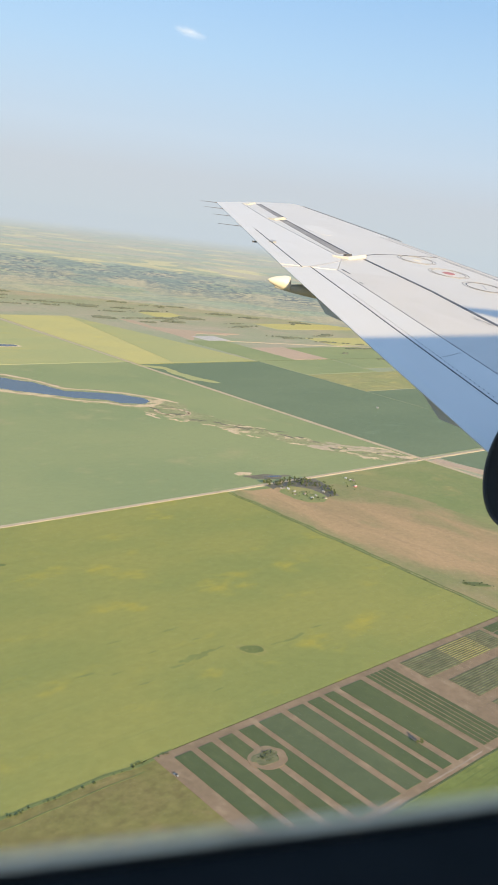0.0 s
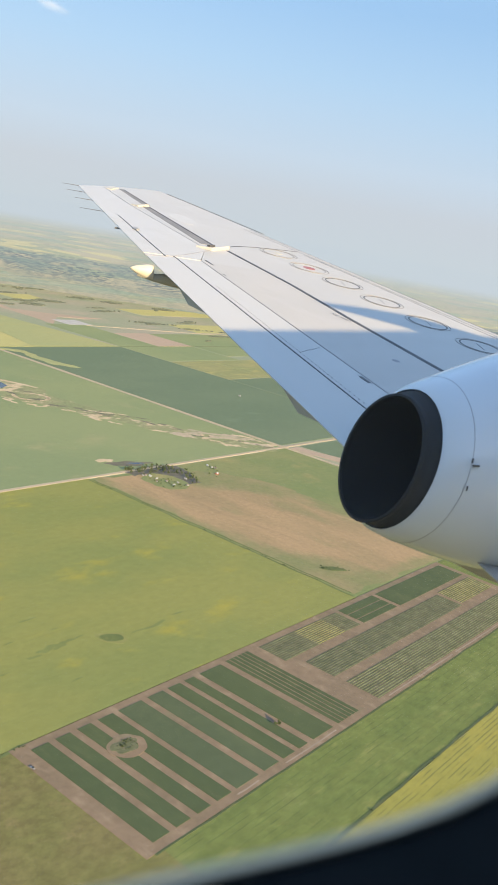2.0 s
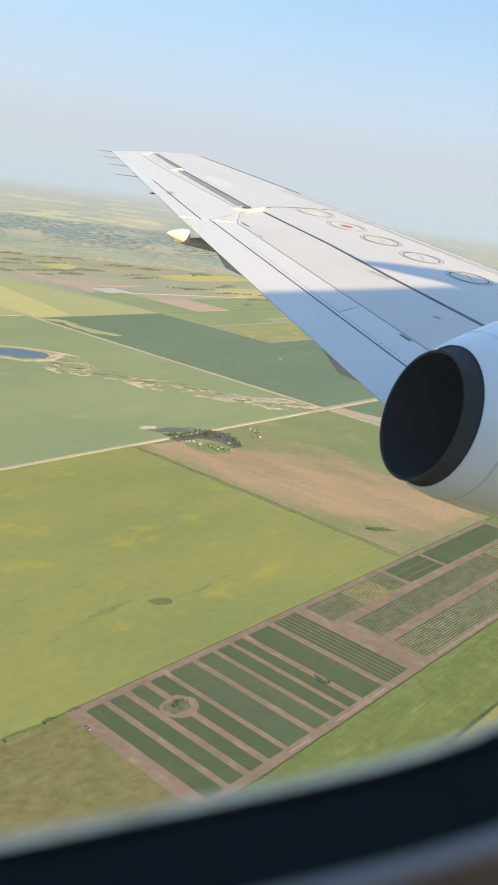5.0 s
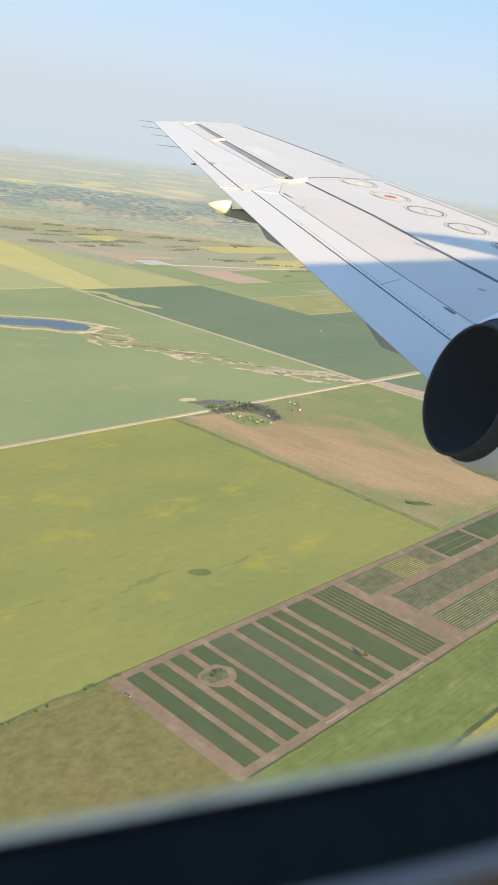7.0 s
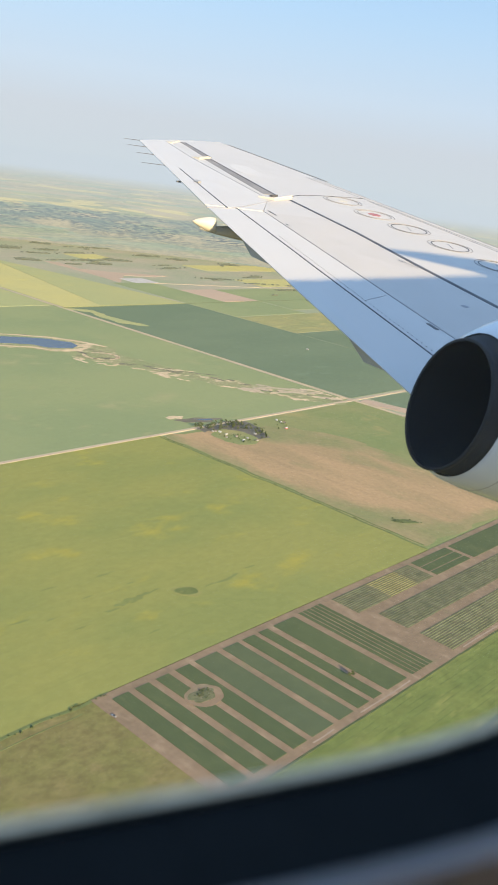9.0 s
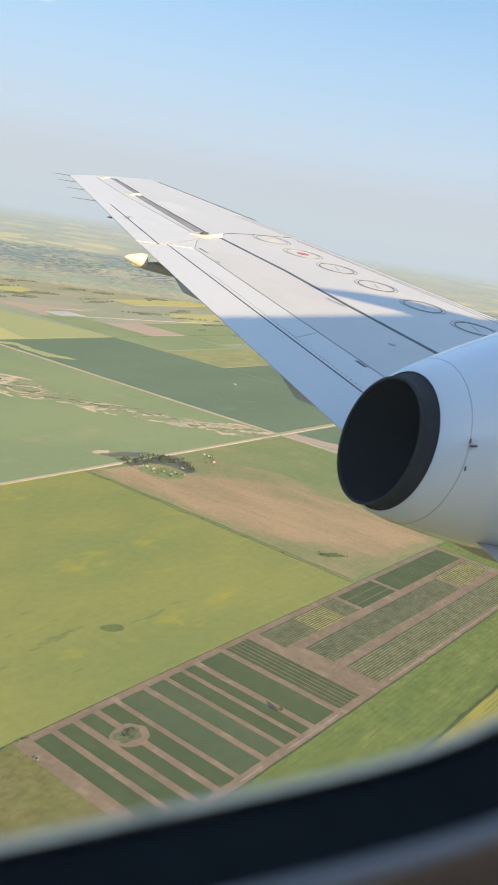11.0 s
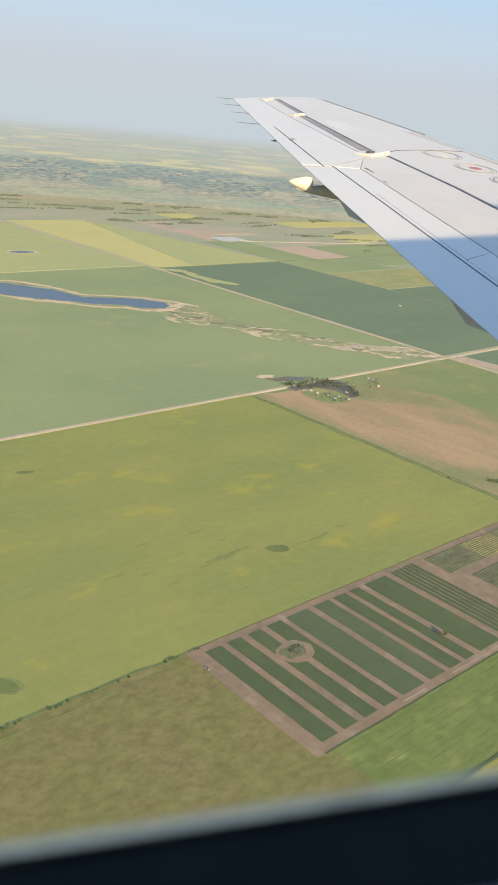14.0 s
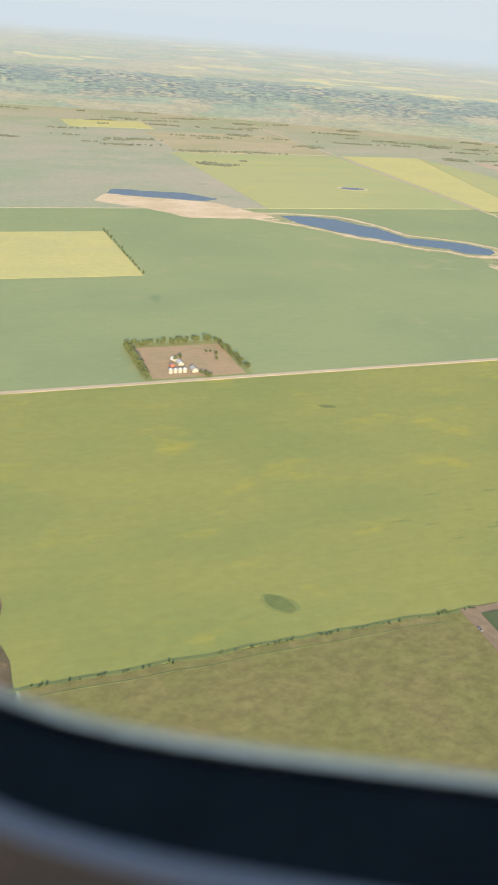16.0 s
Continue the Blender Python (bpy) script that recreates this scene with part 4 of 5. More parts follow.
def wedge(name, pts, h, mat, parent, label=""):
    bm = bmesh.new()
    lo = [bm.verts.new((x, y, wing_z(y) - 0.02)) for x, y in pts]
    hi = [bm.verts.new((x, y, wing_z(y) + hh)) for (x, y), hh in zip(pts, h)]
    bm.faces.new(hi)
    bm.faces.new(lo[::-1])
    for i in range(len(pts)):
        j = (i + 1) % len(pts)
        bm.faces.new((lo[i], lo[j], hi[j], hi[i]))
    ob = part(name, bm, mat, parent, label)
    bev = ob.modifiers.new("bevel", "BEVEL")
    bev.width, bev.segments = 0.008, 2
    return ob


wedge("hinge_cover", [(3.08, 13.14), (3.30, 13.42), (3.34, 13.36), (3.16, 13.06)], (0.004, 0.010, 0.012, 0.016), CREAM, wing, "cream hinge fairing")
wedge("hinge_cover", [(3.18, 11.98), (3.50, 12.14), (3.44, 12.03), (3.26, 11.86)], (0.006, 0.008, 0.035, 0.02), CREAM, wing, "cream hinge fairing")
wedge("hinge_cover", [(3.38, 9.64), (3.90, 9.90), (3.85, 9.77), (3.54, 9.50)], (0.012, 0.015, 0.04, 0.035), PANEL_PAINT, wing, "white hinge fairing")
# a solid dark wedge raised on top of the fairing
wedge("hinge_wedge", [(3.50, 9.60), (3.60, 9.66), (3.61, 9.60), (3.53, 9.56)], (0.042, 0.042, 0.056, 0.056), SEALANT, wing, "small dark wedge on the hinge fairing")
wedge("hinge_cover", [(2.74, 10.12), (2.80, 10.2), (2.83, 10.1), (2.77, 10.02)], (0.01, 0.015, 0.02, 0.02), WHITE_METAL, wing, "white tab hinge fairing")

# static wicks on the trailing edge by the tip
for y, reach in ((12.9, 0.24), (12.35, 0.26), (11.75, 0.24), (11.0, 0.30)):
    bm = bmesh.new()
    bmesh.ops.create_cone(bm, cap_ends=True, segments=6, radius1=0.005, radius2=0.002, depth=reach)
    bmesh.ops.transform(bm, matrix=Matrix.Translation((te_x(y) - reach / 2, y, wing_z(y))) @ Matrix.Rotation(-math.pi / 2, 4, "Y"), verts=bm.verts)
    part("static_wick", bm, SEALANT, wing)
bm = bmesh.new()
add_box(bm, (2.55, 10.13, wing_z(10.1) - 0.03), (2.60, 10.16, wing_z(10.1) - 0.012))
part("tab_horn", bm, SEALANT, wing)


def pod(name, x0, x1, y, z, r, mat, label):
    bm = bmesh.new()
    rings = []
    for k in range(9):
        s = k / 8
        rr = r * max(min(s / 0.75, 1) ** 0.62, 0.08)
        rings.append([(x0 + (x1 - x0) * s, y + 0.75 * rr * math.cos(a), z - 0.02 * s + rr * math.sin(a)) for a in [i * math.tau / 12 for i in range(12)]])
    bm.free()
    return part(name, loft(rings), mat, wing, label, smooth=True)


pod("flap_fairing", 2.30, 2.53, 8.36, -0.588, 0.072, CREAM, "cream tip of the flap track fairing")
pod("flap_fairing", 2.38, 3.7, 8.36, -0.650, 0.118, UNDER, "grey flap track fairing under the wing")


def hanging(name, y0, y1, y2, depth):
    """A thin grey bracket plate hanging under the flap's trailing edge."""
    bm = bmesh.new()
    x = 2.56
    prof = [(y0, wing_z(y0) - 0.012), (y2, wing_z(y2) - depth), (y1, wing_z(y1) - 0.03), (y1, wing_z(y1) - 0.012)]
    f = [bm.verts.new((x, y, z)) for y, z in prof]
    g = [bm.verts.new((x + 0.35, y, z)) for y, z in prof]
    bm.faces.new(f)
    bm.faces.new(g[::-1])
    for i in range(4):
        j = (i + 1) % 4
        bm.faces.new((f[i], f[j], g[j], g[i]))
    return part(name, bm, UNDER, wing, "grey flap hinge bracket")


hanging("flap_bracket", 7.63, 6.85, 7.26, 0.085)
hanging("flap_bracket", 5.2, 4.58, 4.85, 0.085)

# engine nacelle on the wing, its tailpipe towards the camera
NAC = [(2.200, 0.322), (2.214, 0.342), (2.31, 0.384), (2.5, 0.452), (2.8, 0.545), (3.2, 0.625), (3.8, 0.68), (5.0, 0.70), (7.5, 0.68), (8.8, 0.55), (9.4, 0.40)]
NY, NZ = 3.20, -0.905


def tube(profile, k=48, y=NY, z=NZ, rise=0.0, cap=False, rake=0.25):
    bm = bmesh.new()
    vs = [[bm.verts.new((x + 0.015 + rake * r * math.sin(a) * max(0.0, 1 - (x - 2.1) / 1.0), y + r * math.cos(a), z + rise * (x - 2.2) + r * math.sin(a))) for a in [i * math.tau / k for i in range(k)]] for x, r in profile]
    for r0, r1 in zip(vs, vs[1:]):
        for i in range(k):
            j = (i + 1) % k
            bm.faces.new((r0[i], r0[j], r1[j], r1[i]))
    if cap:
        bm.faces.new(vs[-1])
    return bm


nacelle = part("engine_nacelle", tube(NAC, rise=0.03, cap=True), WHITE_PAINT, airplane, "white engine nacelle with a black tailpipe", smooth=True)
part("tailpipe_liner", tube([(2.8, 0.26), (2.5, 0.265), (2.13, 0.2815)]), BLACK, nacelle, "black inside of the tailpipe", smooth=True)
part("tailpipe", tube([(2.122, 0.284), (2.122, 0.288), (2.12, 0.296), (2.134, 0.297), (2.150, 0.289), (2.166, 0.292), (2.182, 0.306), (2.206, 0.317), (2.28, 0.330)]), SOOT, nacelle, "black sooty round tailpipe", smooth=True)
part("tailpipe_core", tube([(2.62, 0.02), (2.7, 0.08), (2.78, 0.12), (2.79, 0.262)], cap=True), BLACK, nacelle, "black exhaust cone", smooth=True)
part("seam", tube([(2.315, 0.3845), (2.316, 0.3872), (2.3175, 0.3880), (2.3185, 0.3862)], rise=0.03), GREY_LINE, nacelle)
for dx, deg, ln in ((-0.025, 163, 0.006), (-0.021, 166, 0.035), (-0.034, 180, 0.004)):
    bm = bmesh.new()
    r = 0.402
    add_box(bm, (0, -0.003, -0.010 if ln < 0.03 else -0.004), (ln, 0.003, 0.010 if ln < 0.03 else 0.004))
    bmesh.ops.transform(bm, matrix=Matrix.Translation((2.365 + dx, NY + r * math.cos(radians(deg)), NZ + r * math.sin(radians(deg)))), verts=bm.verts)
    part("latch", bm, SEALANT, nacelle)

# keel under the nacelle, and the riveted seam where it meets the flap
keel = []
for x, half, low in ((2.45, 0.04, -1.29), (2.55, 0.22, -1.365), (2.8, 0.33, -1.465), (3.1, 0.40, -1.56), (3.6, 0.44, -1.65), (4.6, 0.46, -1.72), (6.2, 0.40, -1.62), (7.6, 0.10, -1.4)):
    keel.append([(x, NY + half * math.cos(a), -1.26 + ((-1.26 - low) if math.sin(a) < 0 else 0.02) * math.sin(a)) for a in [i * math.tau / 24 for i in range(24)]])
part("keel", loft(keel), UNDER, nacelle, "lower fairing of the nacelle, coloured beige for its shaded underside", smooth=True)


def nacelle_side(x):  # where the nacelle's inboard side cuts the flap
    r = next(r0 + (r1 - r0) * (x - x0) / (x1 - x0) for (x0, r0), (x1, r1) in zip(NAC, NAC[1:]) if x <= x1)
    h = wing_z(2.85) - (NZ + 0.03 * (x - 2.2))
    return NY - math.sqrt(max(r * r - h * h, 0.0004)) - 0.012


ribbon("root_seam", [(x, nacelle_side(x)) for x in (2.64, 2.75, 2.9, 3.05, 3.2, 3.4)], 0.018, SEALANT, nacelle, 0.012, label="dark riveted root seam")
for k in range(9):
    x = 2.72 + 0.07 * k
    ob = new("rivet", rivet.data)
    ob.parent = nacelle
    ob.location = (x, nacelle_side(x) + 0.014, wing_z(nacelle_side(x)) + 0.03)

# fuselage with its window; pitched up a little
CAB = Matrix.Translation((0, 0, 0)) @ Matrix.Rotation(radians(-4.6), 4, "Y")
CY, CZ, CR, CB = -1.15, 0.07, 1.4, 1.085  # axis, half width, half height; height fitted to the shadow on the wing
FUS_PAINT = plain_mat("fuselage_paint", (0.7, 0.7, 0.7), None, 0.4, scale=0.8)
LINING = plain_mat("cabin_lining", (0.42, 0.40, 0.40), (0.38, 0.36, 0.36), 0.7, scale=5)
RIM = plain_mat("bright_aluminium_rim", (0.74, 0.60, 0.42), (0.56, 0.46, 0.32), 0.5, 1.0, scale=26, bump=0.15)
SEAL = plain_mat("black_window_seal", (0.012, 0.015, 0.016), (0.016, 0.019, 0.020), 0.8, scale=20, spec=0.1)
WIN_X0, WIN_X1, WIN_ANG = -0.33, 0.44, 20.0


def in_hole(x, deg):
    d = (deg + 180) % 360 - 180
    if abs(d) < WIN_ANG and WIN_X0 < x < WIN_X1:
        return True
    # openings added in the unseen far side, widened to light the cabin
    far = abs((deg % 360) - 180) < 15
    return far and any(abs(x - c) < 0.3 for c in (-3.0, -2.0, -1.0, 0.0, 1.0, 2.0, 3.0))


def shell(radius, cap):
    xs = sorted({-13.0, -11, -9, -7, -5, WIN_X0, WIN_X1, 5, 7, 8.5, 9.5, 10.2} | {c + s for c in (-3.0, -2.0, -1.0, 1.0, 2.0, 3.0) for s in (-0.3, 0.3)} | {0.3, -0.3})
    taper = {-13.0: 0.35, -11: 0.62, -9: 0.85, 8.5: 0.9, 9.5: 0.7, 10.2: 0.4}
    degs = [i * 5 for i in range(72)]
    bm = bmesh.new()

    def crown(x, d):  # bends the unseen roof line so its shadow edge falls right on the wing
        h = -0.26 * (x + 5) / 5.7 if -5 < x < 0.7 else -0.26 + 0.0703 * (x - 0.7) if 0.7 <= x < 8.6 else 0.0
        return h * max(0.0, math.sin(radians(d))) ** 3

    vs = [[bm.verts.new((x, CY + radius * taper.get(x, 1) * math.cos(radians(d)), CZ + (0.3 * (1 - taper.get(x, 1)) if x < 0 else -0.3 * (1 - taper.get(x, 1))) + (radius - CR + CB) * taper.get(x, 1) * math.sin(radians(d)) + crown(x, d))) for d in degs] for x in xs]
    for i in range(len(xs) - 1):
        for j in range(72):
            if not in_hole((xs[i] + xs[i + 1]) / 2, degs[j] + 2.5):
                q = (j + 1) % 72
                bm.faces.new((vs[i][j], vs[i][q], vs[i + 1][q], vs[i + 1][j]))
    bm.faces.new(vs[0])
    bm.faces.new(vs[-1])
    bmesh.ops.transform(bm, matrix=CAB, verts=bm.verts)
    return bm


fuselage = part("fuselage", shell(CR, True), FUS_PAINT, airplane, "white rounded fuselage", smooth=True)
part("cabin_lining", shell(CR - 0.07, True), LINING, fuselage, "grey cabin lining")


def round_rect(x0, x1, z0, z1, r, k=12):
    pts = []
    for cx, cz, a0 in ((x1 - r, z0 + r, -90), (x1 - r, z1 - r, 0), (x0 + r, z1 - r, 90), (x0 + r, z0 + r, 180)):
        pts += [(cx + r * math.cos(radians(a0 + 90 * i / k)), cz + r * math.sin(radians(a0 + 90 * i / k))) for i in range(k + 1)]
    return pts


def frame_ring(name, inner, outer, y0, y1, mat, parent, label="", turn=0.0):
    """A flat ring between two outlines (x, z), from y0 to y1."""
    bm = bmesh.new()
    loops = [[bm.verts.new((x, y, z)) for x, z in o] for o, y in ((inner, y0), (outer, y0), (outer, y1), (inner, y1))]
    k = len(inner)
    for a in range(4):
        b = (a + 1) % 4
        for i in range(k):
            j = (i + 1) % k
            bm.faces.new((loops[a][i], loops[a][j], loops[b][j], loops[b][i]))
    m = Matrix.Translation((0.06, 0, -0.24)) @ Matrix.Rotation(radians(-turn), 4, "Y") @ Matrix.Translation((-0.06, 0, 0.24))
    bmesh.ops.transform(bm, matrix=m, verts=bm.verts)
    return part(name, bm, mat, parent, label)


def to_rect(pts, x0, x1, z0, z1):
    cx, cz, out = (x0 + x1) / 2, (z0 + z1) / 2, []
    for x, z in pts:
        dx, dz = x - cx, z - cz
        s = min((x1 - cx) / abs(dx) if dx else 9e9, (z1 - cz) / abs(dz) if dz else 9e9)
        out.append((cx + dx * s, cz + dz * s))
    return out


def oval(half, low, n=4.7, tall=0.31, k=24):
    """A rounded window outline (x, z): half its width, the height of its sill."""
    pts = []
    for i in range(4 * k):
        a = i * math.tau / (4 * k)
        c, q = math.cos(a), math.sin(a)
        r = (abs(c) ** n + abs(q) ** n) ** (-1 / n)
        pts.append((0.058 + half * r * c, low + tall + (tall * r * q)))
    return pts


open_in, open_mid, open_trim = oval(0.274, -0.2395, 5.2), oval(0.276, -0.2425, 5.2), oval(0.236, -0.197)
window_1 = frame_ring("window_1", open_in, to_rect(open_in, -0.38, 0.49, -0.40, 0.54), 0.2475, 0.2525, RIM, airplane, "bright worn metal oval window rim", 3.7)
frame_ring("window_seal", open_mid, to_rect(open_mid, -0.38, 0.49, -0.40, 0.54), 0.165, 0.247, SEAL, window_1, "black rubber window seal", 3.7)
frame_ring("window_trim", open_trim, to_rect(open_trim, -0.38, 0.49, -0.40, 0.54), 0.158, 0.1645, LINING, window_1, "grey plastic window surround", 3.2)

outer = to_rect(open_in, -0.38, 0.49, -0.40, 0.54)
frame_ring("window_casing", outer, to_rect(open_in, -0.39, 0.50, -0.41, 0.55), 0.10, 0.2525, FUS_PAINT, window_1, "white casing round the window", 3.7)

# the pane: clear acrylic; its thin dusty film is added as a veil of glare
DUSTY, n_, l_, b_ = material("dusty_acrylic")
n_.remove(b_)
clear, film, both = n_.new("ShaderNodeBsdfTransparent"), n_.new("ShaderNodeBsdfTranslucent"), n_.new("ShaderNodeMixShader")
clear.inputs["Color"].default_value, film.inputs["Color"].default_value = (0.985, 0.985, 0.98, 1), (0.9, 0.88, 0.85, 1)
l_.new(ranged(n_, l_, noise_at(n_, l_, n_.new("ShaderNodeTexCoord").outputs["Object"], 9.0, 3), 0.3, 0.7, 0.014, 0.022), both.inputs[0])
l_.new(clear.outputs[0], both.inputs[1])
l_.new(film.outputs[0], both.inputs[2])
l_.new(both.outputs[0], n_["Material Output"].inputs["Surface"])
bm = bmesh.new()
bm.faces.new([bm.verts.new((x, 0.257, z)) for x, z in round_rect(-0.26, 0.47, -0.26, 0.43, 0.20)])
pane = part("pane", bm, DUSTY, window_1, "clear slightly dusty window pane")
pane.visible_shadow = False

# blade antenna on the roof, out of view; cut to cast the pointed wing shadow
bm = bmesh.new()
prof = [(0.85, -0.05), (1.75, -0.05), (1.05, 0.34), (0.49, 0.42), (0.0, 0.45), (0.06, 0.37), (0.26, 0.27), (0.49, 0.17)]
f = [bm.verts.new((x, -0.02, z)) for x, z in prof]
g = [bm.verts.new((x, 0.02, z)) for x, z in prof]
bm.faces.new(f)
bm.faces.new(g[::-1])
for i in range(len(prof)):
    j = (i + 1) % len(prof)
    bm.faces.new((f[i], f[j], g[j], g[i]))
bmesh.ops.transform(bm, matrix=CAB @ Matrix.Translation((6.30, -1.0, 1.24)), verts=bm.verts)
part("blade_antenna", bm, FUS_PAINT, fuselage, "white swept blade antenna, out of view, assumed from its shadow")

# ---- trees, buildings and small things ----


def leaf_clumps(bm, centre, radii, count, size, rng):
    for _ in range(count):
        d = Vector((rng.gauss(0, 1), rng.gauss(0, 1), rng.gauss(0, 1))).normalized() * rng.uniform(0.45, 1.0) ** 0.5
        c = Vector(centre) + Vector((d.x * radii[0], d.y * radii[1], d.z * radii[2]))
        s = size * rng.uniform(0.6, 1.3)
        q = Euler((rng.uniform(0, 6.3), rng.uniform(0, 6.3), rng.uniform(0, 6.3))).to_matrix()
        vs = [bm.verts.new(c + q @ Vector(p) * s) for p in ((-1, -0.5, 0.15), (0.1, -0.9, -0.2), (1, -0.1, 0.2), (0.4, 0.9, -0.1), (-0.7, 0.7, 0.2))]
        bm.faces.new(vs)


def build_tree(height, spread, seed):
    rng = random.Random(seed)
    tree = thing("tree", (0, 0, -100), "dark green leafy tree of a shelterbelt", "tree", "trees of the farmyards")
    bm = bmesh.new()
    bmesh.ops.create_cone(bm, cap_ends=True, segments=7, radius1=0.22, radius2=0.09, depth=height * 0.55, matrix=Matrix.Translation((0, 0, height * 0.275)))
    for k in range(4):
        a = k * 1.57 + rng.uniform(-0.4, 0.4)
        m = Matrix.Translation((0.6 * math.cos(a), 0.6 * math.sin(a), height * 0.5)) @ Euler((0, 0.7, a)).to_matrix().to_4x4()
        bmesh.ops.create_cone(bm, cap_ends=True, segments=5, radius1=0.09, radius2=0.03, depth=height * 0.3, matrix=m)
    part("trunk", bm, BARK, tree)
    bm = bmesh.new()
    for k in range(6):
        a = rng.uniform(0, 6.3)
        r = spread * rng.uniform(0.1, 0.5)
        leaf_clumps(bm, (r * math.cos(a), r * math.sin(a), height * rng.uniform(0.5, 0.85)), (spread * 0.5, spread * 0.5, height * 0.2), 26, 0.75, rng)
    part("crown", bm, LEAF, tree, "dense uneven leafy crown")
    return tree


TREES = [build_tree(8.5, 3.4, 1), build_tree(6.5, 3.0, 2), build_tree(10.0, 3.8, 3)]
_rng = random.Random(11)


def plant(x, y, z=0.5, size=1.0):
    t = _rng.choice(TREES)
    s = size * _rng.uniform(0.8, 1.2)
    ob = copy_thing(t, pose(x, y, z, 0, 0, _rng.uniform(0, 360)))
    ob.scale = (s, s, s * _rng.uniform(0.85, 1.1))
    return ob


def tree_row(a, b, count, jitter=3.0, z=0.5, size=1.0):
    for i in range(count):
        f = (i + _rng.uniform(-0.3, 0.3)) / max(count - 1, 1)
        x, y = uv(a[0] + (b[0] - a[0]) * f + _rng.uniform(-jitter, jitter), a[1] + (b[1] - a[1]) * f + _rng.uniform(-jitter, jitter))
        plant(x, y, z, size)


def build_shrub(seed):
    rng = random.Random(seed)
    shrub = thing("shrub", (0, 0, -100), "low dark green shrub along a field ditch", "shrub", "shrubs along the ditches")
    bm = bmesh.new()
    for k in range(5):
        a = k * 1.26 + rng.uniform(-0.3, 0.3)
        m = Matrix.Translation((0.35 * math.cos(a), 0.35 * math.sin(a), 0.5)) @ Euler((0, 0.5, a)).to_matrix().to_4x4()
        bmesh.ops.create_cone(bm, cap_ends=True, segments=5, radius1=0.05, radius2=0.02, depth=1.3, matrix=m)
    part("stem", bm, BARK, shrub)
    bm = bmesh.new()
    leaf_clumps(bm, (0, 0, 0.9), (1.5, 1.2, 0.8), 44, 0.5, rng)
    part("crown", bm, LEAF, shrub, "low uneven leafy crown")
    return shrub


SHRUBS = [build_shrub(21), build_shrub(22)]


def shrub_row(a, b, count, jitter):
    for i in range(count):
        f = _rng.random()
        x, y = uv(a[0] + (b[0] - a[0]) * f + _rng.uniform(-jitter, jitter), a[1] + (b[1] - a[1]) * f + _rng.uniform(-jitter, jitter))
        s = _rng.uniform(0.35, 0.9)
        copy_thing(_rng.choice(SHRUBS), pose(x, y, 0.95, 0, 0, _rng.uniform(0, 360))).scale = (s, s, s)


shrub_row((50, 532), (470, 530), 70, 1.6)
shrub_row((1051, 560), (1047, 1098), 40, 1.8)
shrub_row((460, 268.5), (1300, 268.5), 12, 0.8)
shrub_row((1096, 626), (1128, 596), 14, 7)

# farmyard by the gravel road
block("farmyard", 312, 456, 1126, 1256, 0.72, TAN, "tan bare earth farmyard", "yard")
block("grass_verge", 300, 466, 1120, 1272, 0.66, PASTURE, "rough grass round a farmyard", "grass")
tree_row((304, 1264), (448, 1268), 40, 5, size=1.15)
tree_row((304, 1262), (303, 1128), 42, 4, size=1.2)
tree_row((308, 1258), (309, 1150), 14, 3, size=0.8)
tree_row((455, 1264), (464, 1140), 36, 3, size=1.0)
for x, y in ((-217, 1175), (-210, 1169), (-203, 1172), (-212, 1182), (-220, 1180), (-205, 1163), (-224, 1272), (-213, 1262), (-208, 1240), (-230, 1268), (-268, 1217), (-262, 1222)):
    plant(x, y, 0.7)


def grain_bin(x, y, r=3.4, h=6.0):
    b = thing("grain_bin", (x, y, 0.7), "white round steel grain bin in the farmyard", "grain bin", "grain bins in a row")
    bm = bmesh.new()
    for k in range(6):
        bmesh.ops.create_cone(bm, cap_ends=False, segments=20, radius1=r, radius2=r * 0.985, depth=h / 6, matrix=Matrix.Translation((0, 0, h * (k + 0.5) / 6)))
    part("body", bm, WHITE_METAL, b)
    bm = bmesh.new()
    bmesh.ops.create_cone(bm, cap_ends=True, segments=20, radius1=r * 1.04, radius2=0.4, depth=1.9, matrix=Matrix.Translation((0, 0, h + 0.95)))
    part("roof", bm, GREY_METAL, b, "grey conical roof")
    return b


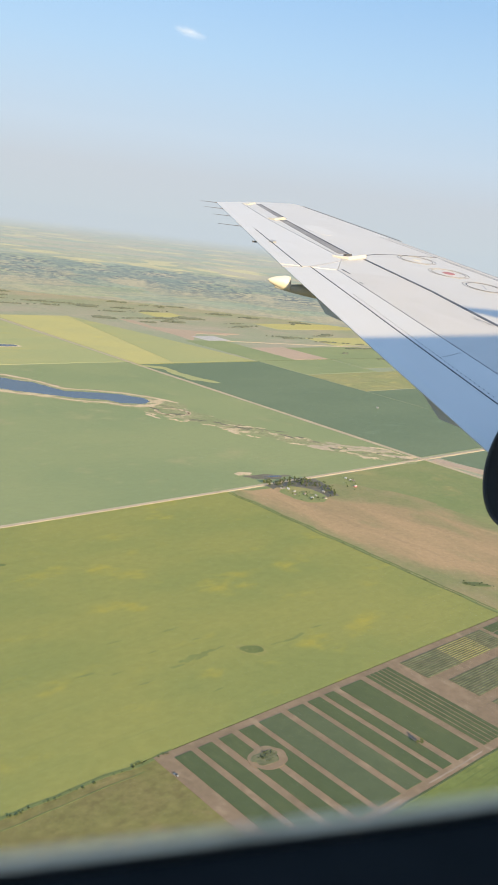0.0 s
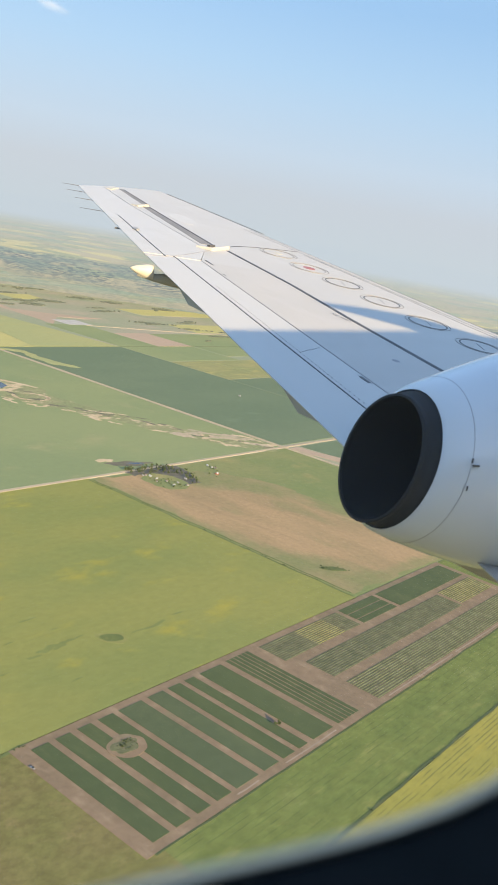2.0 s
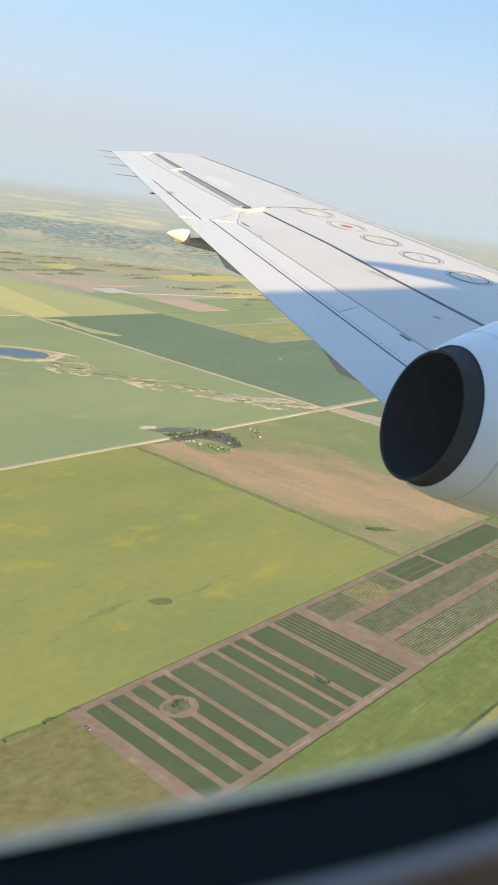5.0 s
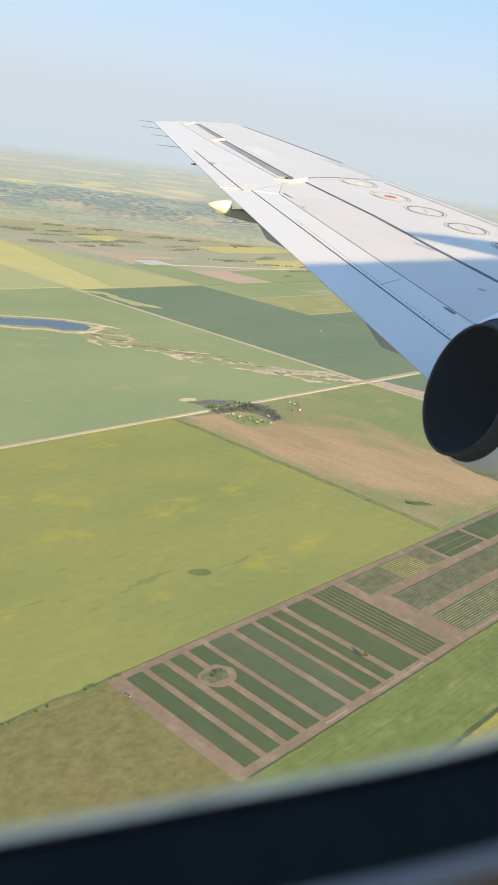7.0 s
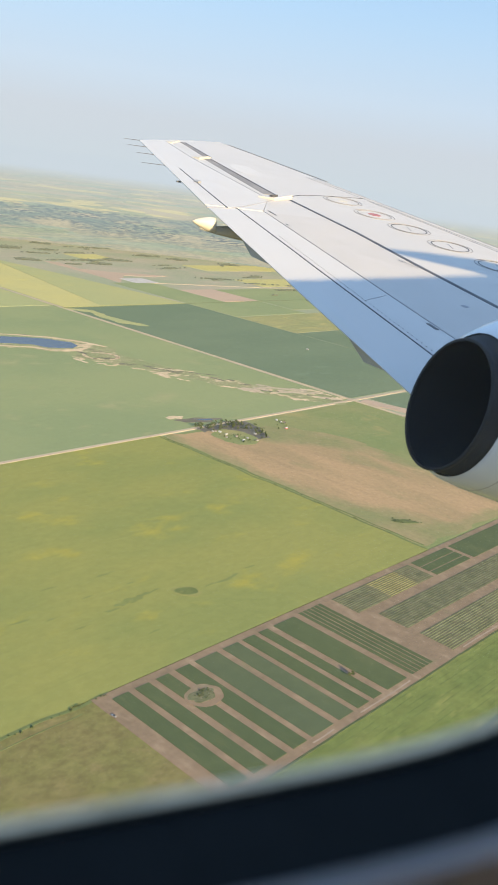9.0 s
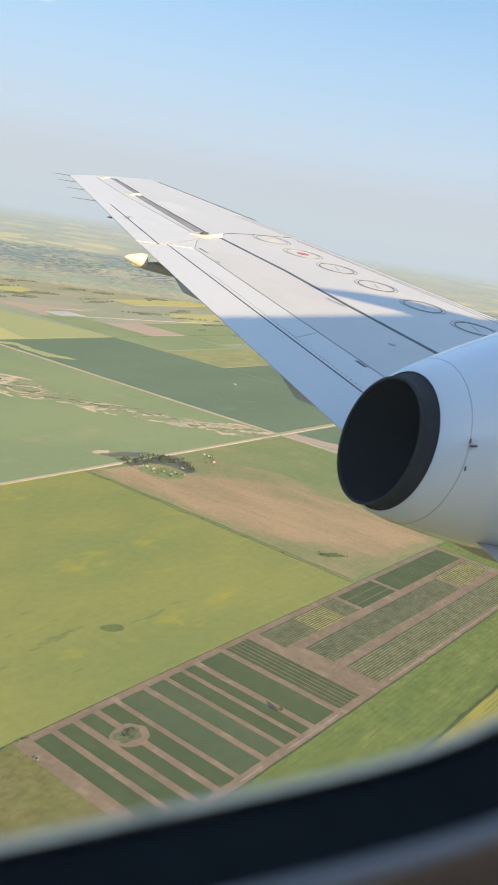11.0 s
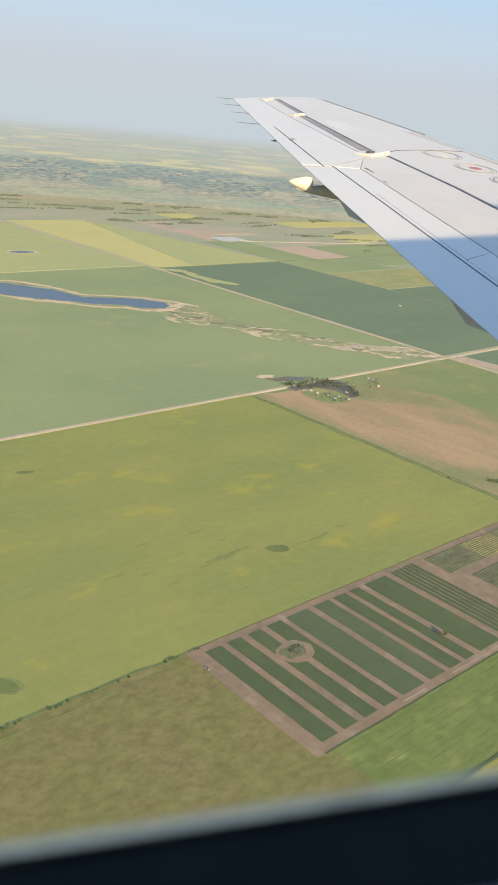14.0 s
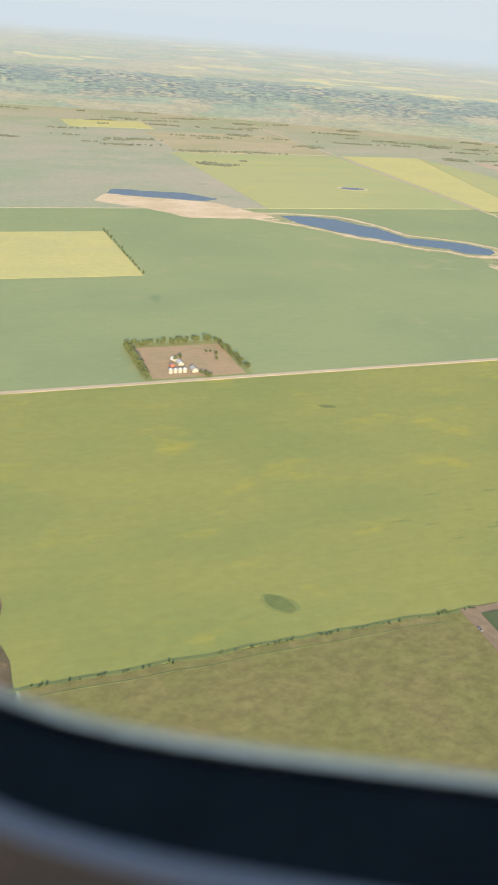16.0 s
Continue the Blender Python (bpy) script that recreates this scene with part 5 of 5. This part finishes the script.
def house(x, y, w, l, h, turn, wall, roof, label):
    b = thing("house", (x, y, 0.55), label, "house", "farm and village buildings", turn=turn)
    bm = bmesh.new()
    add_box(bm, (-w / 2, -l / 2, 0), (w / 2, l / 2, h))
    for s in (-1, 1):
        bm.faces.new([bm.verts.new(p) for p in ((-w / 2, s * l / 2, h), (w / 2, s * l / 2, h), (0, s * l / 2, h + w * 0.35))])
    part("wall", bm, wall, b)
    bm = bmesh.new()
    for s in (-1, 1):
        lo = [(0, -l / 2 - 0.4, h + w * 0.35 + 0.1), (s * (w / 2 + 0.4), -l / 2 - 0.4, h - 0.2), (s * (w / 2 + 0.4), l / 2 + 0.4, h - 0.2), (0, l / 2 + 0.4, h + w * 0.35 + 0.1)]
        a = [bm.verts.new(p) for p in lo]
        c = [bm.verts.new((p[0], p[1], p[2] + 0.15)) for p in lo]
        bm.faces.new(a)
        bm.faces.new(c[::-1])
        for i in range(4):
            bm.faces.new((a[i], a[(i + 1) % 4], c[(i + 1) % 4], c[i]))
    part("roof", bm, roof, b)
    bm = bmesh.new()
    add_box(bm, (w / 2 - 0.05, -0.5, 0), (w / 2 + 0.04, 0.5, 2.0))
    part("door", bm, ROOF, b)
    for yy in (-l * 0.3, l * 0.3):
        bm = bmesh.new()
        add_box(bm, (w / 2 - 0.05, yy - 0.6, 1.0), (w / 2 + 0.03, yy + 0.6, 2.1))
        part("window", bm, DARK_GLASS, b)
    return b


for i in range(4):
    grain_bin(-263 + 6.4 * i, 1171 + 3.4 * i - 4)
house(-232, 1187, 9, 14, 4, 30, WHITE_METAL, WHITE_METAL, "white farm shed with a white metal roof")
house(-270, 1219, 7, 10, 3, 60, GREY_METAL, GREY_METAL, "grey weathered farm shed")
house(-258, 1207, 8, 12, 3.2, 30, WHITE_METAL, GREY_METAL, "white farmhouse with a grey roof")
house(-268, 1194, 6, 9, 3, 30, RED_PAINT, ROOF, "small dull red farm shed")

house(1010, 2345, 4, 7, 2.6, 30, WHITE_METAL, WHITE_METAL, "small white shed standing in a dark crop")

# village by the crossroads
BRUSH = field_mat("grey_brush", (0.100, 0.098, 0.072), (0.128, 0.116, 0.088), (0.090, 0.104, 0.058), 0.7, (1, 1, 1), 0.05, grain=0.25)
slab("brush", [(449, 1528), (483, 1563), (513, 1574), (539, 1589), (571, 1588), (590, 1548), (590, 1485), (561, 1472), (554, 1500), (532, 1524), (507, 1533), (464, 1507)], 0.85, BRUSH, "grey-brown thicket beside the village", "brush", ragged=10, step=10)
slab("village_green", [(472, 1494), (505, 1530), (531, 1522), (552, 1498), (562, 1468), (543, 1442), (512, 1437), (490, 1454)], 0.90, PASTURE, "pale green yard of the village", "yard", ragged=8, step=10)
for _ in range(120):
    f = _rng.random()
    if f < 0.3:
        x, y = _rng.uniform(452, 500), _rng.uniform(1516, 1560)
    else:
        x, y = _rng.uniform(500, 588), _rng.uniform(1530, 1584)
    if x > 560:
        y -= 60 * _rng.random()
    plant(x, y, 0.8, 0.62)
for _ in range(24):
    plant(_rng.uniform(480, 556), _rng.uniform(1446, 1500), 0.8, 0.4)
for _ in range(12):
    plant(_rng.uniform(590, 660), _rng.uniform(1520, 1600), 0.7, 0.42)
for i, (x, y) in enumerate(((481, 1512), (487, 1514), (495, 1511), (503, 1496), (499, 1479), (527, 1461), (564, 1503), (555, 1463), (644, 1600), (649, 1588), (656, 1585), (645, 1546), (540, 1476), (520, 1484))):
    wall = RED_PAINT if i == 11 else (WHITE_METAL, GREY_METAL)[i % 3 == 2]
    house(x, y, 2.6 + 0.4 * (i % 3), 3.6 + 0.8 * (i % 4), 1.9, 30 + 90 * (i % 2), wall, (WHITE_METAL, ROOF, GREY_METAL)[i % 3], "small white building at the village edge" if i != 11 else "small red shed in a pasture")
blob("reed_patch", 478, 1590, 46, 16, 14, 0.75, REEDS, "brown reeds round a village pond", "reeds", uneven=0.4, seed=12.0)
blob("pond", 488, 1593, 17, 4.2, 8, 0.8, WATER, "small dark pond among reeds", "pond", uneven=0.35, seed=12.6)
blob("sand_patch", 426, 1600, 17, 9, 10, 0.78, SAND, "pale bare patch beside a pond", "sand", uneven=0.4, seed=14.0)
blob("weed_patch", 672, 1078, 19, 8, -18, 0.95, DITCH, "dark green weeds in the fallow field", "weeds", uneven=0.3, seed=13.0)
for _ in range(10):
    plant(668 + _rng.uniform(-12, 12), 1079 + _rng.uniform(-9, 9), 0.9, 0.25)
for u, v in ((1580, 640), (1590, 634), (1572, 645), (1600, 640)):
    plant(*uv(u, v), 0.8, 0.6)

# trees and mound in the plots
for du, dv in ((0, 0), (3, -2)):
    plant(*uv(682 + du, 405 + dv), 1.4, 0.62)
for _ in range(30):
    s = _rng.uniform(0.3, 0.65)
    copy_thing(_rng.choice(SHRUBS), pose(*uv(539 + _rng.uniform(-10, 10), 474 + _rng.uniform(-7, 7)), 1.7, 0, 0, _rng.uniform(0, 360))).scale = (s, s, s)
tree_row((436, 1662), (436, 2038), 34, 4, 0.8, 0.7)

# a pickup parked on the soil by the plots
truck = thing("pickup_truck", (*uv(449.7, 498.8), 1.12), "small white pickup truck parked on bare soil", "truck", turn=-55)
bm = bmesh.new()
add_box(bm, (-2.6, -0.95, 0.45), (2.6, 0.95, 1.05))
part("body", bm, WHITE_METAL, truck)
bm = bmesh.new()
vs = add_box(bm, (-0.6, -0.88, 1.05), (1.1, 0.88, 1.8))
for q in vs[4:]:
    q.co.x *= 0.75
part("cab", bm, DARK_GLASS, truck)
for sx in (-1.6, 1.7):
    for sy in (-0.9, 0.9):
        bm = bmesh.new()
        bmesh.ops.create_cone(bm, cap_ends=True, segments=14, radius1=0.4, radius2=0.4, depth=0.25, matrix=Matrix.Translation((sx, sy, 0.4)) @ Matrix.Rotation(math.pi / 2, 4, "X"))
        part("wheel", bm, RUBBER, truck)

# bluffs of bush on the rough land, too many to count
verts, faces = [], []
for k in range(330):
    if k < 170:
        a, r = radians(_rng.uniform(-42, 70)), 4780 - 1500 * _rng.random()
        cx, cy = r * math.sin(a), r * math.cos(a)
        if cx > 0.3 * cy + 200 and r < 3500:
            continue
        long, wide = _rng.uniform(15, 130), _rng.uniform(4, 15)
    else:
        cx, cy = _rng.choice(((620, 4130), (637, 4025), (533, 3930), (329, 3965), (-297, 3912), (-649, 4066), (-182, 4700), (448, 4690), (264, 4383), (746, 4225), (990, 4540), (1117, 4500), (1400, 4470), (268, 4358), (-577, 3176), (-701, 4543)))
        cx, cy = cx + _rng.uniform(-45, 45), cy + _rng.uniform(-22, 22)
        long, wide = _rng.uniform(14, 40), _rng.uniform(6, 13)
    if -400 < cx < 1150 and cy < 3880:
        continue
    head = radians(_rng.uniform(10, 50))
    for _ in range(int(6 + long * wide / 26)):
        a, b = _rng.gauss(0, long * 0.5), _rng.gauss(0, wide * 0.5)
        x, y = cx + a * math.cos(head) - b * math.sin(head), cy + a * math.sin(head) + b * math.cos(head)
        if math.hypot(x, y) > 4790:
            continue
        s, h = _rng.uniform(3.0, 7.5), _rng.uniform(3.0, 7.0)
        base = len(verts)
        for i in range(5):
            t = i * math.tau / 5 + _rng.uniform(0, 0.8)
            verts.append((x + s * math.cos(t), y + s * math.sin(t), 0.3))
            verts.append((x + 1.15 * s * math.cos(t + 0.5), y + 1.15 * s * math.sin(t + 0.5), h * _rng.uniform(0.4, 0.7)))
        verts.append((x + _rng.uniform(-1, 1), y + _rng.uniform(-1, 1), h))
        for i in range(5):
            p0, p1, q0, q1 = base + 2 * i, base + 2 * ((i + 1) % 5), base + 2 * i + 1, base + 2 * ((i + 1) % 5) + 1
            faces += [(p0, p1, q1, q0), (q0, q1, base + 10)]
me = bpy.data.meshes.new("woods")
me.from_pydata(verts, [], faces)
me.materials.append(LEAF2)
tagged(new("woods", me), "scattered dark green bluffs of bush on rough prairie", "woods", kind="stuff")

# one small cloud, far off
CLOUD, n_, l_, b_ = material("cloud")
b_.inputs["Base Color"].default_value, b_.inputs["Roughness"].default_value = (0.62, 0.60, 0.60, 1), 1.0
cc = n_.new("ShaderNodeTexCoord").outputs["Object"]
grad = n_.new("ShaderNodeTexGradient")
grad.gradient_type = "SPHERICAL"
mp = n_.new("ShaderNodeMapping")
mp.inputs["Scale"].default_value = (1 / 140, 1 / 60, 1 / 40)
l_.new(cc, mp.inputs["Vector"])
l_.new(mp.outputs[0], grad.inputs["Vector"])
wisp = math_node(n_, l_, "MULTIPLY", grad.outputs["Fac"], noise_at(n_, l_, cc, 0.02, 6, (1, 1, 2.2), 0.65))
l_.new(ranged(n_, l_, wisp, 0.16, 0.55, 0, 0.13), b_.inputs["Alpha"])
bm = bmesh.new()
bmesh.ops.create_icosphere(bm, subdivisions=4, radius=1.0)
for v in bm.verts:
    k = 1 + 0.3 * noise.noise(v.co * 2.1)
    v.co = Vector((v.co.x * 140 * k, v.co.y * 14 * k, v.co.z * 40 * k))
cloud = tagged(part("cloud", bm, CLOUD), "small wispy white cloud in the blue sky", "cloud", kind="structure")
cloud.matrix_world = pose(4500 * math.cos(radians(10.1)) * math.sin(radians(8.4)), 4500 * math.cos(radians(10.1)) * math.cos(radians(8.4)), EYE_Z + 4500 * math.sin(radians(10.8)), 0, 14, -9)
